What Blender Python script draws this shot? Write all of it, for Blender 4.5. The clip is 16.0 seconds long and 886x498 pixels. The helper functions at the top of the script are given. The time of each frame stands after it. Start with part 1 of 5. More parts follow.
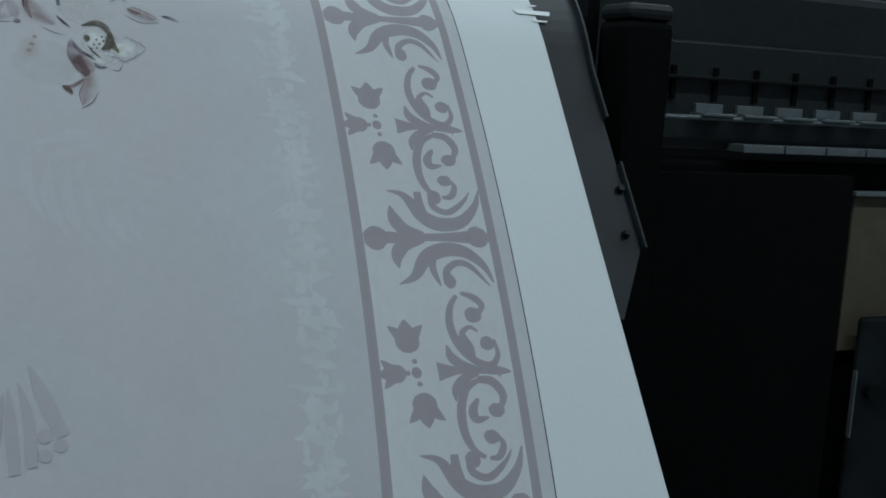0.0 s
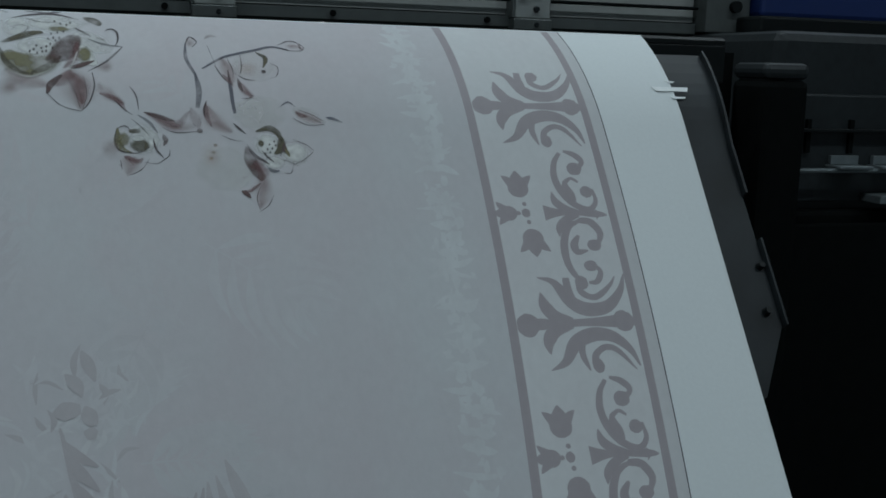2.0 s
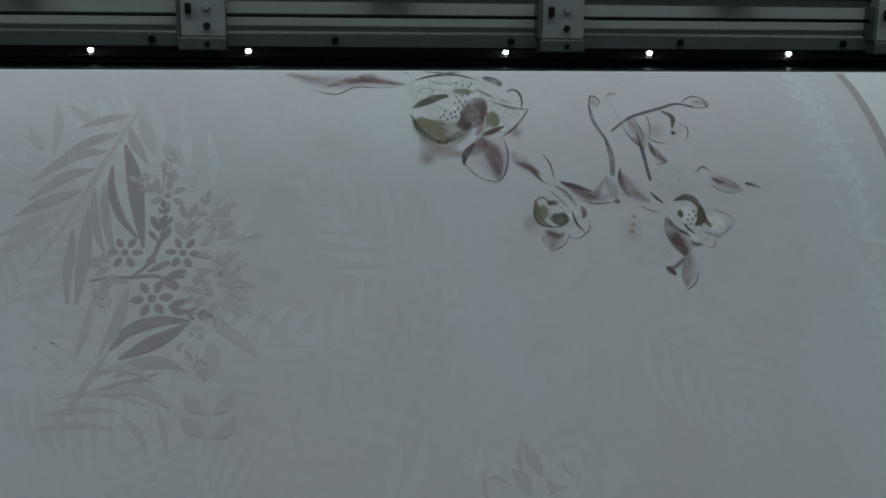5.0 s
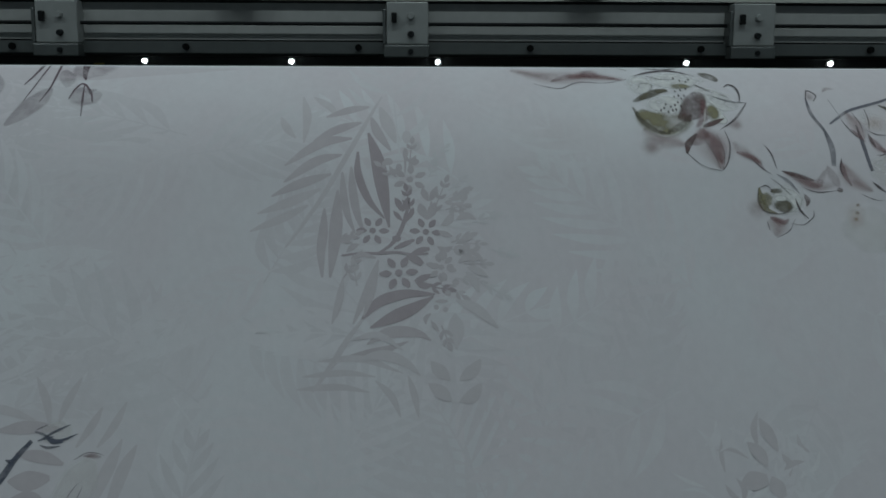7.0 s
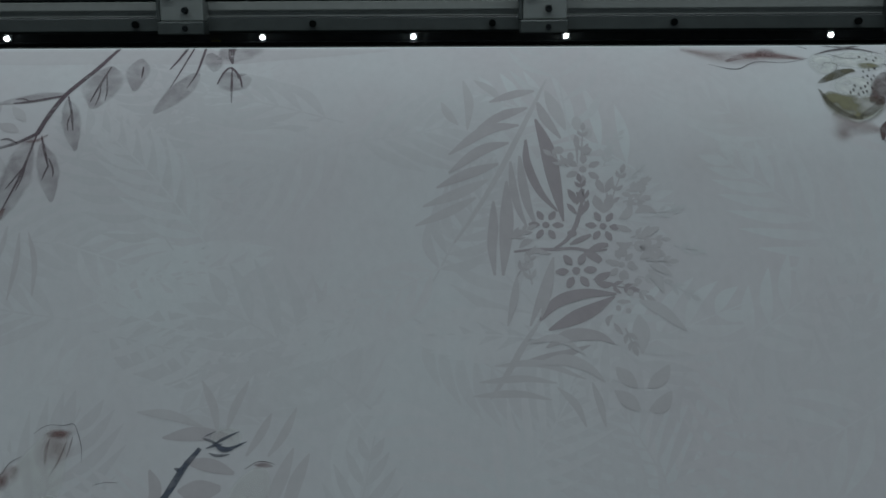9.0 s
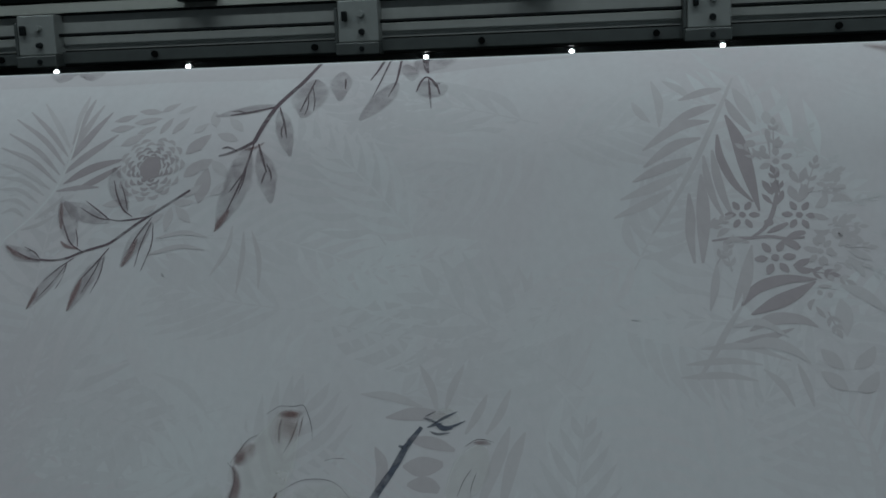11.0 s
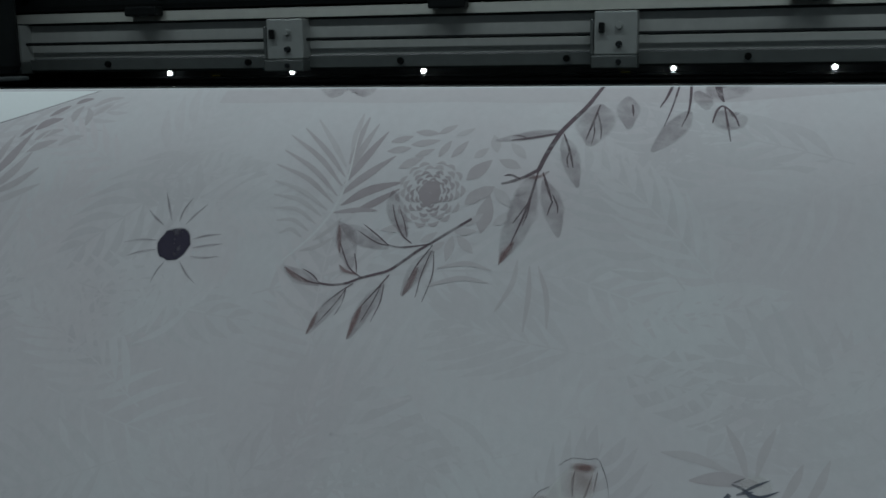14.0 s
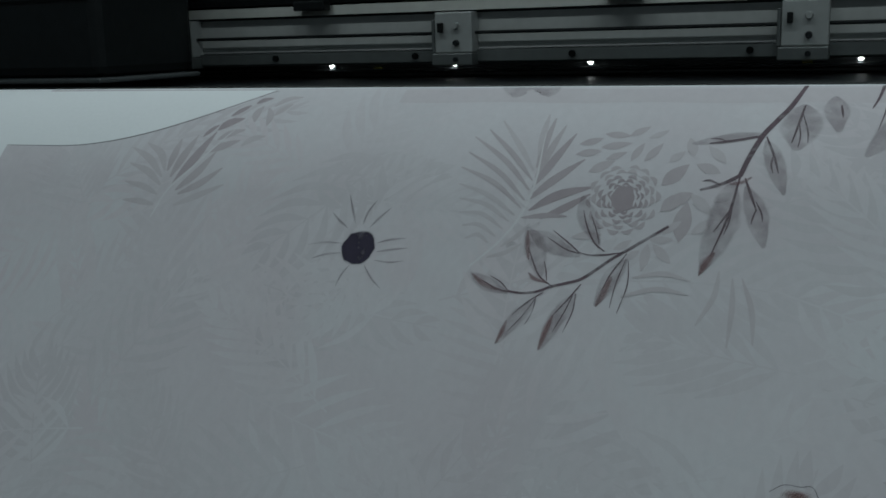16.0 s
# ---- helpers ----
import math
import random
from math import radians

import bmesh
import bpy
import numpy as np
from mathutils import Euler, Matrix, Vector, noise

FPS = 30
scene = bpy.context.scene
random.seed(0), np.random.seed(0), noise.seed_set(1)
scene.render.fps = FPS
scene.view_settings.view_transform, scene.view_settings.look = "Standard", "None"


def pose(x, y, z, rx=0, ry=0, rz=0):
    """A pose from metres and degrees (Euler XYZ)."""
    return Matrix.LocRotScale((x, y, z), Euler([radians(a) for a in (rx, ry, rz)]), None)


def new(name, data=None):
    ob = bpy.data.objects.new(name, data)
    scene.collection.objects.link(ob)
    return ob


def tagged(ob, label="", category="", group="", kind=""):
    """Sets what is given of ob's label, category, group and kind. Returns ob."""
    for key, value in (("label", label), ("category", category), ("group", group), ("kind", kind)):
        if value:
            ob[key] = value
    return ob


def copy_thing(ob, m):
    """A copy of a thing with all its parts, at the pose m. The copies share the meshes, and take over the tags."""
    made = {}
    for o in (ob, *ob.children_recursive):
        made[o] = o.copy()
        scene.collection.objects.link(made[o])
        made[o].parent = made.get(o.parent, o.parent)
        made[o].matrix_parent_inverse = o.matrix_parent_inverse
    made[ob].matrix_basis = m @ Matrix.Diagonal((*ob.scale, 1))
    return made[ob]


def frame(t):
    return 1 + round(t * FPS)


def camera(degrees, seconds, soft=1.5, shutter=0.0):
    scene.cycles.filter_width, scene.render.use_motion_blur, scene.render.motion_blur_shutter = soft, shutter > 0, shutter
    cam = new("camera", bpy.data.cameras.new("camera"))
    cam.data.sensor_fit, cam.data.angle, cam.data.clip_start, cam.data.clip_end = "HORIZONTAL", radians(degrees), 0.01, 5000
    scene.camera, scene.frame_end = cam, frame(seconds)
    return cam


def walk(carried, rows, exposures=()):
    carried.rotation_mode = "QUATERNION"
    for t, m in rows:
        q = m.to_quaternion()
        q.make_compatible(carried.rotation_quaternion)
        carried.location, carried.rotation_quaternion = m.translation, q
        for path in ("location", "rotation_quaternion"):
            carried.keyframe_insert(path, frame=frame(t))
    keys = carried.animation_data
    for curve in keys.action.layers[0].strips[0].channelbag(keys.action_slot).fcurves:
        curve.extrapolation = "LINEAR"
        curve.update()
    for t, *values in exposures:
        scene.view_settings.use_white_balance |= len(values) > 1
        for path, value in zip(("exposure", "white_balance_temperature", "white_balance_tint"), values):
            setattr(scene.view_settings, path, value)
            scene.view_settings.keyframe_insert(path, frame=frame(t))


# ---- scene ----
# ---------------------------------------------------------------- camera
cam = camera(45.9, 16.0, soft=1.7)
walk(cam, [
    (0, pose(-0.6900, -0.9878, 0.9707, 81.354, -3.187, -22.189)),
    (0.5, pose(-0.7037, -0.9952, 0.9735, 81.881, -2.836, -19.795)),
    (1, pose(-0.7173, -1.0128, 0.9842, 81.712, -2.875, -17.851)),
    (1.5, pose(-0.7337, -1.0240, 1.0282, 80.159, -2.920, -16.891)),
    (2, pose(-0.7394, -1.0109, 1.0624, 80.186, -1.642, -16.371)),
    (2.5, pose(-0.7464, -0.9886, 1.0761, 79.353, -1.063, -14.164)),
    (3, pose(-0.7772, -0.9772, 1.0859, 79.606, -0.955, -11.933)),
    (3.5, pose(-0.7969, -0.9790, 1.0961, 79.462, -0.434, -9.984)),
    (4, pose(-0.8157, -0.9448, 1.1294, 78.795, -0.856, -10.274)),
    (4.5, pose(-0.8662, -0.9207, 1.1406, 78.218, -0.799, -9.458)),
    (5, pose(-0.9216, -0.9099, 1.1361, 78.236, -0.455, -6.803)),
    (7.5, pose(-1.0409, -0.9545, 1.0965, 80.502, -0.123, -0.446)),
    (8, pose(-1.0650, -0.9108, 1.1185, 78.370, 0.052, 0.141)),
    (8.5, pose(-1.0926, -0.8906, 1.1175, 78.279, -0.127, 1.007)),
    (11, pose(-1.1832, -0.9485, 1.0910, 80.356, 2.136, 7.526)),
    (11.5, pose(-1.2231, -0.9317, 1.0915, 80.900, 1.279, 8.642)),
    (12, pose(-1.2584, -0.9130, 1.0942, 81.265, 1.945, 9.219)),
    (12.5, pose(-1.2706, -0.9326, 1.1025, 80.941, 2.263, 10.626)),
    (13, pose(-1.2939, -0.9364, 1.0935, 81.257, 1.764, 11.858)),
    (13.5, pose(-1.2994, -0.9452, 1.1012, 80.945, 1.310, 13.661)),
    (14, pose(-1.3045, -0.9208, 1.1315, 79.456, 0.795, 15.792)),
    (14.5, pose(-1.3206, -0.9231, 1.1364, 79.797, 0.999, 17.286)),
    (15, pose(-1.3336, -0.9383, 1.1396, 79.318, 1.467, 18.841)),
    (15.5, pose(-1.3475, -0.9320, 1.1440, 78.550, 2.000, 20.700)),
    (16, pose(-1.3639, -0.9116, 1.1510, 78.383, 1.514, 22.512)),
], exposures=((0, 0.48, 6150, 10), (1.0, 0.30, 6180, 10), (2.0, 0.10, 6250, 10), (3.0, 0.05, 6380, 10), (4.5, 0.0, 6480, 10), (16, 0.0, 6480, 10)))

# ---------------------------------------------------------------- world and light
world = bpy.data.worlds.new("room_air")
scene.world = world
world.use_nodes = True
world.node_tree.nodes["Background"].inputs["Color"].default_value = (0.55, 0.75, 0.85, 1)
world.node_tree.nodes["Background"].inputs["Strength"].default_value = 0.02


def area_lamp(name, x, y, z, sx, sy, watts, colour):
    lamp = bpy.data.lights.new(name, "AREA")
    lamp.shape, lamp.size, lamp.size_y, lamp.energy, lamp.color = "RECTANGLE", sx, sy, watts, colour
    ob = new(name, lamp)
    ob.matrix_world = pose(x, y, z)
    return ob


COOL = (0.835, 0.965, 1.0)
TUBES = [(x, y) for x in (-2.6, -0.9, 0.9) for y in (-1.3, 0.55)]
for lamp_x, lamp_y in TUBES:
    area_lamp("tube_light", lamp_x, lamp_y, 3.0, 1.2, 0.12, 9.5, COOL)


# ---------------------------------------------------------------- materials
def material(name, colour, rough=0.5, metal=0.0, vary=0.12, grain=60.0, bump=0.1, spec=0.5, stain=3.0):
    m = bpy.data.materials.new(name)
    m.use_nodes = True
    n, l = m.node_tree.nodes, m.node_tree.links
    b = n["Principled BSDF"]
    b.inputs["Metallic"].default_value = metal
    b.inputs["Specular IOR Level"].default_value = spec
    co = n.new("ShaderNodeTexCoord")
    big, fine = n.new("ShaderNodeTexNoise"), n.new("ShaderNodeTexNoise")
    big.inputs["Scale"].default_value, big.inputs["Detail"].default_value = stain, 5
    fine.inputs["Scale"].default_value, fine.inputs["Detail"].default_value = grain, 4
    for t in (big, fine):
        l.new(co.outputs["Object"], t.inputs["Vector"])
    add = n.new("ShaderNodeMath")
    add.operation = "ADD"
    l.new(big.outputs["Fac"], add.inputs[0])
    l.new(fine.outputs["Fac"], add.inputs[1])
    ramp = n.new("ShaderNodeMapRange")
    ramp.inputs["From Min"].default_value, ramp.inputs["From Max"].default_value = 0.6, 1.4
    l.new(add.outputs[0], ramp.inputs["Value"])
    mix = n.new("ShaderNodeMix")
    mix.data_type = "RGBA"
    mix.inputs["A"].default_value = (*[max(0, c * (1 - vary)) for c in colour], 1)
    mix.inputs["B"].default_value = (*[min(1, c * (1 + vary)) for c in colour], 1)
    l.new(ramp.outputs[0], mix.inputs["Factor"])
    l.new(mix.outputs["Result"], b.inputs["Base Color"])
    rr = n.new("ShaderNodeMapRange")
    rr.inputs["To Min"].default_value, rr.inputs["To Max"].default_value = max(0.03, rough - 0.08), min(1, rough + 0.08)
    l.new(big.outputs["Fac"], rr.inputs["Value"])
    l.new(rr.outputs[0], b.inputs["Roughness"])
    if bump:
        bp = n.new("ShaderNodeBump")
        bp.inputs["Strength"].default_value, bp.inputs["Distance"].default_value = bump, 0.002
        l.new(fine.outputs["Fac"], bp.inputs["Height"])
        l.new(bp.outputs[0], b.inputs["Normal"])
    return m


def emitter(name, colour, strength):
    m = bpy.data.materials.new(name)
    m.use_nodes = True
    b = m.node_tree.nodes["Principled BSDF"]
    b.inputs["Base Color"].default_value = (*colour, 1)
    b.inputs["Emission Color"].default_value = (*colour, 1)
    b.inputs["Emission Strength"].default_value = strength
    return m


def wash(name, colour, strength, rough=0.8, scale=55.0, hard=0.35, ragged=1.0):
    """Watercolour ink: it thins out towards the edge of its stroke and in blotches."""
    m = material(name, colour, rough, 0, 0.15, 200, 0.0, 0.2)
    n, l = m.node_tree.nodes, m.node_tree.links
    b = n["Principled BSDF"]
    uv = n.new("ShaderNodeUVMap")
    uv.uv_map = "stroke"
    sep = n.new("ShaderNodeSeparateXYZ")
    l.new(uv.outputs[0], sep.inputs[0])
    rim = n.new("ShaderNodeMapRange")
    rim.interpolation_type = "SMOOTHSTEP"
    rim.inputs["From Min"].default_value, rim.inputs["From Max"].default_value = 1.0, hard
    co, no = n.new("ShaderNodeTexCoord"), n.new("ShaderNodeTexNoise")
    no.inputs["Scale"].default_value, no.inputs["Detail"].default_value = scale, 6
    l.new(co.outputs["Object"], no.inputs["Vector"])
    wob = n.new("ShaderNodeMath")
    wob.operation = "MULTIPLY_ADD"
    wob.inputs[1].default_value, wob.inputs[2].default_value = ragged, -0.5 * ragged
    l.new(no.outputs["Fac"], wob.inputs[0])
    edge = n.new("ShaderNodeMath")
    l.new(wob.outputs[0], edge.inputs[0])
    l.new(sep.outputs["Y"], edge.inputs[1])
    l.new(edge.outputs[0], rim.inputs["Value"])
    blot = n.new("ShaderNodeMapRange")
    blot.inputs["From Min"].default_value, blot.inputs["From Max"].default_value = 0.32, 0.62
    blot.inputs["To Min"].default_value, blot.inputs["To Max"].default_value = 0.25 * strength, strength
    l.new(no.outputs["Fac"], blot.inputs["Value"])
    mul = n.new("ShaderNodeMath")
    mul.operation = "MULTIPLY"
    l.new(rim.outputs[0], mul.inputs[0])
    l.new(blot.outputs[0], mul.inputs[1])
    l.new(mul.outputs[0], b.inputs["Alpha"])
    return m


def printed(name, warm, cool, scale=3.0):
    """Printed ground: soft clouds of a warm and a cool tint with fine brush grain along the feed."""
    m = material(name, warm, 0.8, 0, 0.05, 320, 0.04, 0.2)
    n, l = m.node_tree.nodes, m.node_tree.links
    b = n["Principled BSDF"]
    co, mp = n.new("ShaderNodeTexCoord"), n.new("ShaderNodeMapping")
    mp.inputs["Scale"].default_value = (1.4, 1.0, 1.0)
    l.new(co.outputs["Object"], mp.inputs["Vector"])
    cloud, grain = n.new("ShaderNodeTexNoise"), n.new("ShaderNodeTexNoise")
    cloud.inputs["Scale"].default_value, cloud.inputs["Detail"].default_value, cloud.inputs["Roughness"].default_value = scale, 8, 0.65
    grain.inputs["Scale"].default_value, grain.inputs["Detail"].default_value = 110, 4
    l.new(mp.outputs[0], cloud.inputs["Vector"])
    l.new(mp.outputs[0], grain.inputs["Vector"])
    r = n.new("ShaderNodeMapRange")
    r.inputs["From Min"].default_value, r.inputs["From Max"].default_value = 0.35, 0.65
    l.new(cloud.outputs["Fac"], r.inputs["Value"])
    mix = n.new("ShaderNodeMix")
    mix.data_type = "RGBA"
    mix.inputs["A"].default_value, mix.inputs["B"].default_value = (*warm, 1), (*cool, 1)
    l.new(r.outputs[0], mix.inputs["Factor"])
    g = n.new("ShaderNodeMapRange")
    g.inputs["To Min"].default_value, g.inputs["To Max"].default_value = 0.945, 1.055
    l.new(grain.outputs["Fac"], g.inputs["Value"])
    sc = n.new("ShaderNodeVectorMath")
    sc.operation = "SCALE"
    l.new(mix.outputs["Result"], sc.inputs[0])
    l.new(g.outputs[0], sc.inputs["Scale"])
    l.new(sc.outputs[0], b.inputs["Base Color"])
    return m


PAPER = material("white_paper", (0.68, 0.715, 0.72), 0.75, 0, 0.03, 300, 0.05, 0.25)
FIELD = printed("printed_ground_ink", (0.50, 0.475, 0.495), (0.52, 0.53, 0.545))
BAND = printed("border_ground_ink", (0.575, 0.575, 0.585), (0.60, 0.615, 0.62), 6.0)
SELVEDGE = printed("selvedge_ink", (0.53, 0.53, 0.54), (0.56, 0.565, 0.575), 8.0)
INK = printed("taupe_ink", (0.345, 0.312, 0.328), (0.365, 0.335, 0.35), 9.0)
INK3 = printed("dark_taupe_ink", (0.30, 0.265, 0.28), (0.335, 0.30, 0.315), 14.0)
INK2 = printed("middle_taupe_ink", (0.385, 0.355, 0.37), (0.43, 0.405, 0.42), 14.0)
FAINT = printed("faint_taupe_ink", (0.435, 0.41, 0.425), (0.465, 0.45, 0.465), 10.0)
MIST = printed("misty_leaf_ink", (0.470, 0.453, 0.472), (0.494, 0.494, 0.507), 5.0)
FRESH = printed("fresh_band_ink", (0.468, 0.443, 0.462), (0.485, 0.47, 0.485), 6.0)
MISTS = [MIST] + [printed(f"misty_leaf_ink_{tone}", *tints, 5.0) for tone, tints in (
    ("soft", ((0.481, 0.463, 0.481), (0.503, 0.507, 0.521))),
    ("faint", ((0.490, 0.470, 0.489), (0.511, 0.517, 0.531))))]
VEIL = printed("pale_misty_leaf_ink", (0.516, 0.494, 0.512), (0.535, 0.547, 0.561), 5.0)
VEILS = [VEIL, printed("pale_misty_leaf_ink_soft", (0.508, 0.484, 0.503), (0.528, 0.539, 0.553), 5.0)]
PALE = printed("pale_leaf_ink", (0.535, 0.53, 0.54), (0.555, 0.565, 0.575), 7.0)
PLUM = wash("plum_wash", (0.21, 0.115, 0.118), 0.62, hard=0.25)
LEAFW = wash("plum_leaf_wash", (0.25, 0.205, 0.222), 0.36, scale=70.0, hard=0.7, ragged=0.7)
RAYW = wash("faint_ray_wash", (0.24, 0.185, 0.215), 0.55, hard=0.2)
HAZE = wash("peach_haze_wash", (0.66, 0.56, 0.52), 0.08, hard=0.0)
ROSEW = wash("brown_rose_wash", (0.27, 0.165, 0.155), 0.5, hard=0.0)
PLUMS = wash("soft_plum_wash", (0.16, 0.055, 0.05), 0.9, hard=0.0, ragged=0.6)
PLUMD = wash("deep_plum_wash", (0.12, 0.078, 0.075), 0.85, hard=0.7)
PEACH = wash("peach_wash", (0.56, 0.46, 0.40), 0.42, hard=0.0)
OCHRE = wash("ochre_wash", (0.34, 0.23, 0.13), 0.8, hard=0.2)
OLIVE = wash("olive_wash", (0.21, 0.195, 0.115), 0.85, hard=0.55, ragged=0.5)
OLIVED = wash("dark_olive_wash", (0.11, 0.10, 0.07), 0.92, hard=0.6)
WHITE = wash("white_petal_wash", (0.68, 0.69, 0.67), 0.85, hard=0.45, ragged=0.6)
PETALW = wash("pale_petal_wash", (0.66, 0.655, 0.63), 0.34, scale=20.0, hard=0.75, ragged=0.25)
LIGHT = printed("pale_streak_ink", (0.528, 0.535, 0.548), (0.572, 0.592, 0.602), 30.0)
LINE = wash("pen_line", (0.09, 0.075, 0.08), 1.0, hard=0.7, ragged=0.5)
TWIG = wash("twig_line", (0.125, 0.09, 0.105), 1.2, hard=0.8, ragged=0.5)
STEM = wash("grey_stem_wash", (0.13, 0.13, 0.155), 0.95, hard=0.7)
STEMB = wash("blue_grey_stem_wash", (0.085, 0.095, 0.125), 0.97, hard=0.75)
INDIGO = wash("indigo_spot_ink", (0.035, 0.03, 0.05), 1.6, hard=0.86, ragged=0.15)
DOTS = LINE
BLACK = material("black_paint", (0.0065, 0.0085, 0.009), 0.5, 0, 0.3, 90, 0.15, 0.22)
POST = material("charcoal_plastic", (0.02, 0.024, 0.026), 0.45, 0, 0.3, 90, 0.15, 0.35)
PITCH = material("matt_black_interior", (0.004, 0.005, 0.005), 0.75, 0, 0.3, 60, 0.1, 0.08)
DARKMETAL = material("dark_sheet_metal", (0.011, 0.014, 0.016), 0.5, 0.0, 0.85, 18, 0.1, 0.25, 11)
BANDMETAL = material("dark_grey_extrusion", (0.115, 0.128, 0.125), 0.4, 0.3, 0.15, 70, 0.05)
GREYPANEL = material("grey_anodised_panel", (0.40, 0.415, 0.40), 0.5, 0.1, 0.1, 80, 0.05, 0.5, 5)
STRIP = material("lighter_grey_strip", (0.34, 0.35, 0.32), 0.5, 0.2, 0.1, 80, 0.05)
STEEL = material("bracket_steel", (0.36, 0.38, 0.37), 0.42, 0.2, 0.1, 100, 0.05)
DULLSTEEL = material("dull_clip_steel", (0.22, 0.25, 0.26), 0.45, 0.6, 0.25, 60, 0.1)
GLOSS = material("glossy_dark_rail", (0.06, 0.068, 0.07), 0.24, 0, 0.2, 60, 0.02, 0.5)
BLUE = material("blue_panel_paint", (0.012, 0.03, 0.13), 0.4, 0, 0.1, 60, 0.05)
WOOD = material("dull_brown_board", (0.10, 0.085, 0.055), 0.6, 0, 0.3, 40, 0.1)
TAPE = material("white_masking_tape", (0.78, 0.80, 0.80), 0.55, 0, 0.05, 200, 0.1)
YELLOW = material("yellow_marker_paint", (0.45, 0.40, 0.06), 0.5, 0, 0.1, 60, 0.05)
FLOOR = material("grey_floor_paint", (0.10, 0.11, 0.11), 0.5, 0, 0.2, 20, 0.1)
WALL = material("painted_wall", (0.45, 0.48, 0.50), 0.8, 0, 0.06, 15, 0.1)
LINE_SOLID = material("black_line_ink", (0.06, 0.06, 0.065), 0.7, 0, 0.1, 100, 0.0)
GLOW_DOT = emitter("dot_glow", (0.92, 1.0, 1.0), 14.0)
TUBE = emitter("tube_glow", (0.80, 0.97, 1.0), 1.0)


# ---------------------------------------------------------------- mesh helpers
def thing(name, label, category, group="", at=(0, 0, 0)):
    ob = new(name)
    ob.matrix_world = pose(*at)
    return tagged(ob, label, category, group)


def part(name, bm, mat, parent=None, label="", smooth=False):
    me = bpy.data.meshes.new(name)
    bm.to_mesh(me)
    bm.free()
    me.materials.append(mat)
    if smooth:
        for f in me.polygons:
            f.use_smooth = True
    ob = new(name, me)
    if parent is not None:
        ob.parent = parent
    if label:
        ob["label"] = label
    return ob


def box(x0, x1, y0, y1, z0, z1, bevel=0.0, bm=None):
    bm = bm or bmesh.new()
    made = bmesh.ops.create_cube(bm, size=1, matrix=Matrix.LocRotScale(((x0 + x1) / 2, (y0 + y1) / 2, (z0 + z1) / 2), None, (abs(x1 - x0), abs(y1 - y0), abs(z1 - z0))))
    if bevel:
        edges = list({e for v in made["verts"] for e in v.link_edges})
        bmesh.ops.bevel(bm, geom=edges, offset=bevel, segments=2, profile=0.5, affect="EDGES")
    return bm


def rod(p, q, r, n=16, bm=None, r2=None):
    bm = bm or bmesh.new()
    p, q = Vector(p), Vector(q)
    m = Matrix.Translation((p + q) / 2) @ (q - p).to_track_quat("Z", "Y").to_matrix().to_4x4()
    bmesh.ops.create_cone(bm, cap_ends=True, segments=n, radius1=r, radius2=r if r2 is None else r2, depth=(q - p).length, matrix=m)
    return bm


# ---------------------------------------------------------------- the sheet's way over the machine
EDGE_Z, BEND = 1.10, 0.290
TOP_SLOPE, LOW_SLOPE = radians(27), radians(53.5)
BEND_LEN = BEND * (LOW_SLOPE - TOP_SLOPE)


def on_sheet(x, s, lift=0.0):
    """The place of the point x along the machine and s down the sheet, lifted off it."""
    if s < 0:
        return Vector((x, -s * math.cos(TOP_SLOPE), EDGE_Z - s * math.sin(TOP_SLOPE) + lift))
    a = min(TOP_SLOPE + s / BEND, LOW_SLOPE)
    rest = max(0, s - BEND_LEN)
    y = -BEND * (math.sin(a) - math.sin(TOP_SLOPE)) - rest * math.cos(LOW_SLOPE)
    z = EDGE_Z - BEND * (math.cos(TOP_SLOPE) - math.cos(a)) - rest * math.sin(LOW_SLOPE)
    return Vector((x, y - lift * math.sin(a), z + lift * math.cos(a)))


def bow(s):
    """How far the printed border strays sideways at s down the sheet."""
    return -0.0105 * ((min(s, 0.62) - 0.27) / 0.27) ** 2


def sheet_mesh(x0, x1, s0, s1, lift, thick, nx=2, ns=60, stray=0.0):
    """A strip of sheet with thickness that follows the bend."""
    bm = bmesh.new()
    rows_top, rows_low = [], []
    for i in range(ns + 1):
        s = s0 + (s1 - s0) * i / ns
        off = stray * bow(s)
        rows_top.append([bm.verts.new(on_sheet(x0 + (x1 - x0) * j / nx + off, s, lift)) for j in range(nx + 1)])
        rows_low.append([bm.verts.new(on_sheet(x0 + (x1 - x0) * j / nx + off, s, lift - thick)) for j in range(nx + 1)])
    for i in range(ns):
        for j in range(nx):
            bm.faces.new((rows_top[i][j], rows_top[i + 1][j], rows_top[i + 1][j + 1], rows_top[i][j + 1]))
            bm.faces.new((rows_low[i][j], rows_low[i][j + 1], rows_low[i + 1][j + 1], rows_low[i + 1][j]))
        for j, flip in ((0, False), (nx, True)):
            q = (rows_top[i][j], rows_low[i][j], rows_low[i + 1][j], rows_top[i + 1][j])
            bm.faces.new(q[::-1] if flip else q)
    for i in (0, ns):
        for j in range(nx):
            bm.faces.new((rows_top[i][j], rows_top[i][j + 1], rows_low[i][j + 1], rows_low[i][j]))
    bmesh.ops.recalc_face_normals(bm, faces=bm.faces)
    return bm


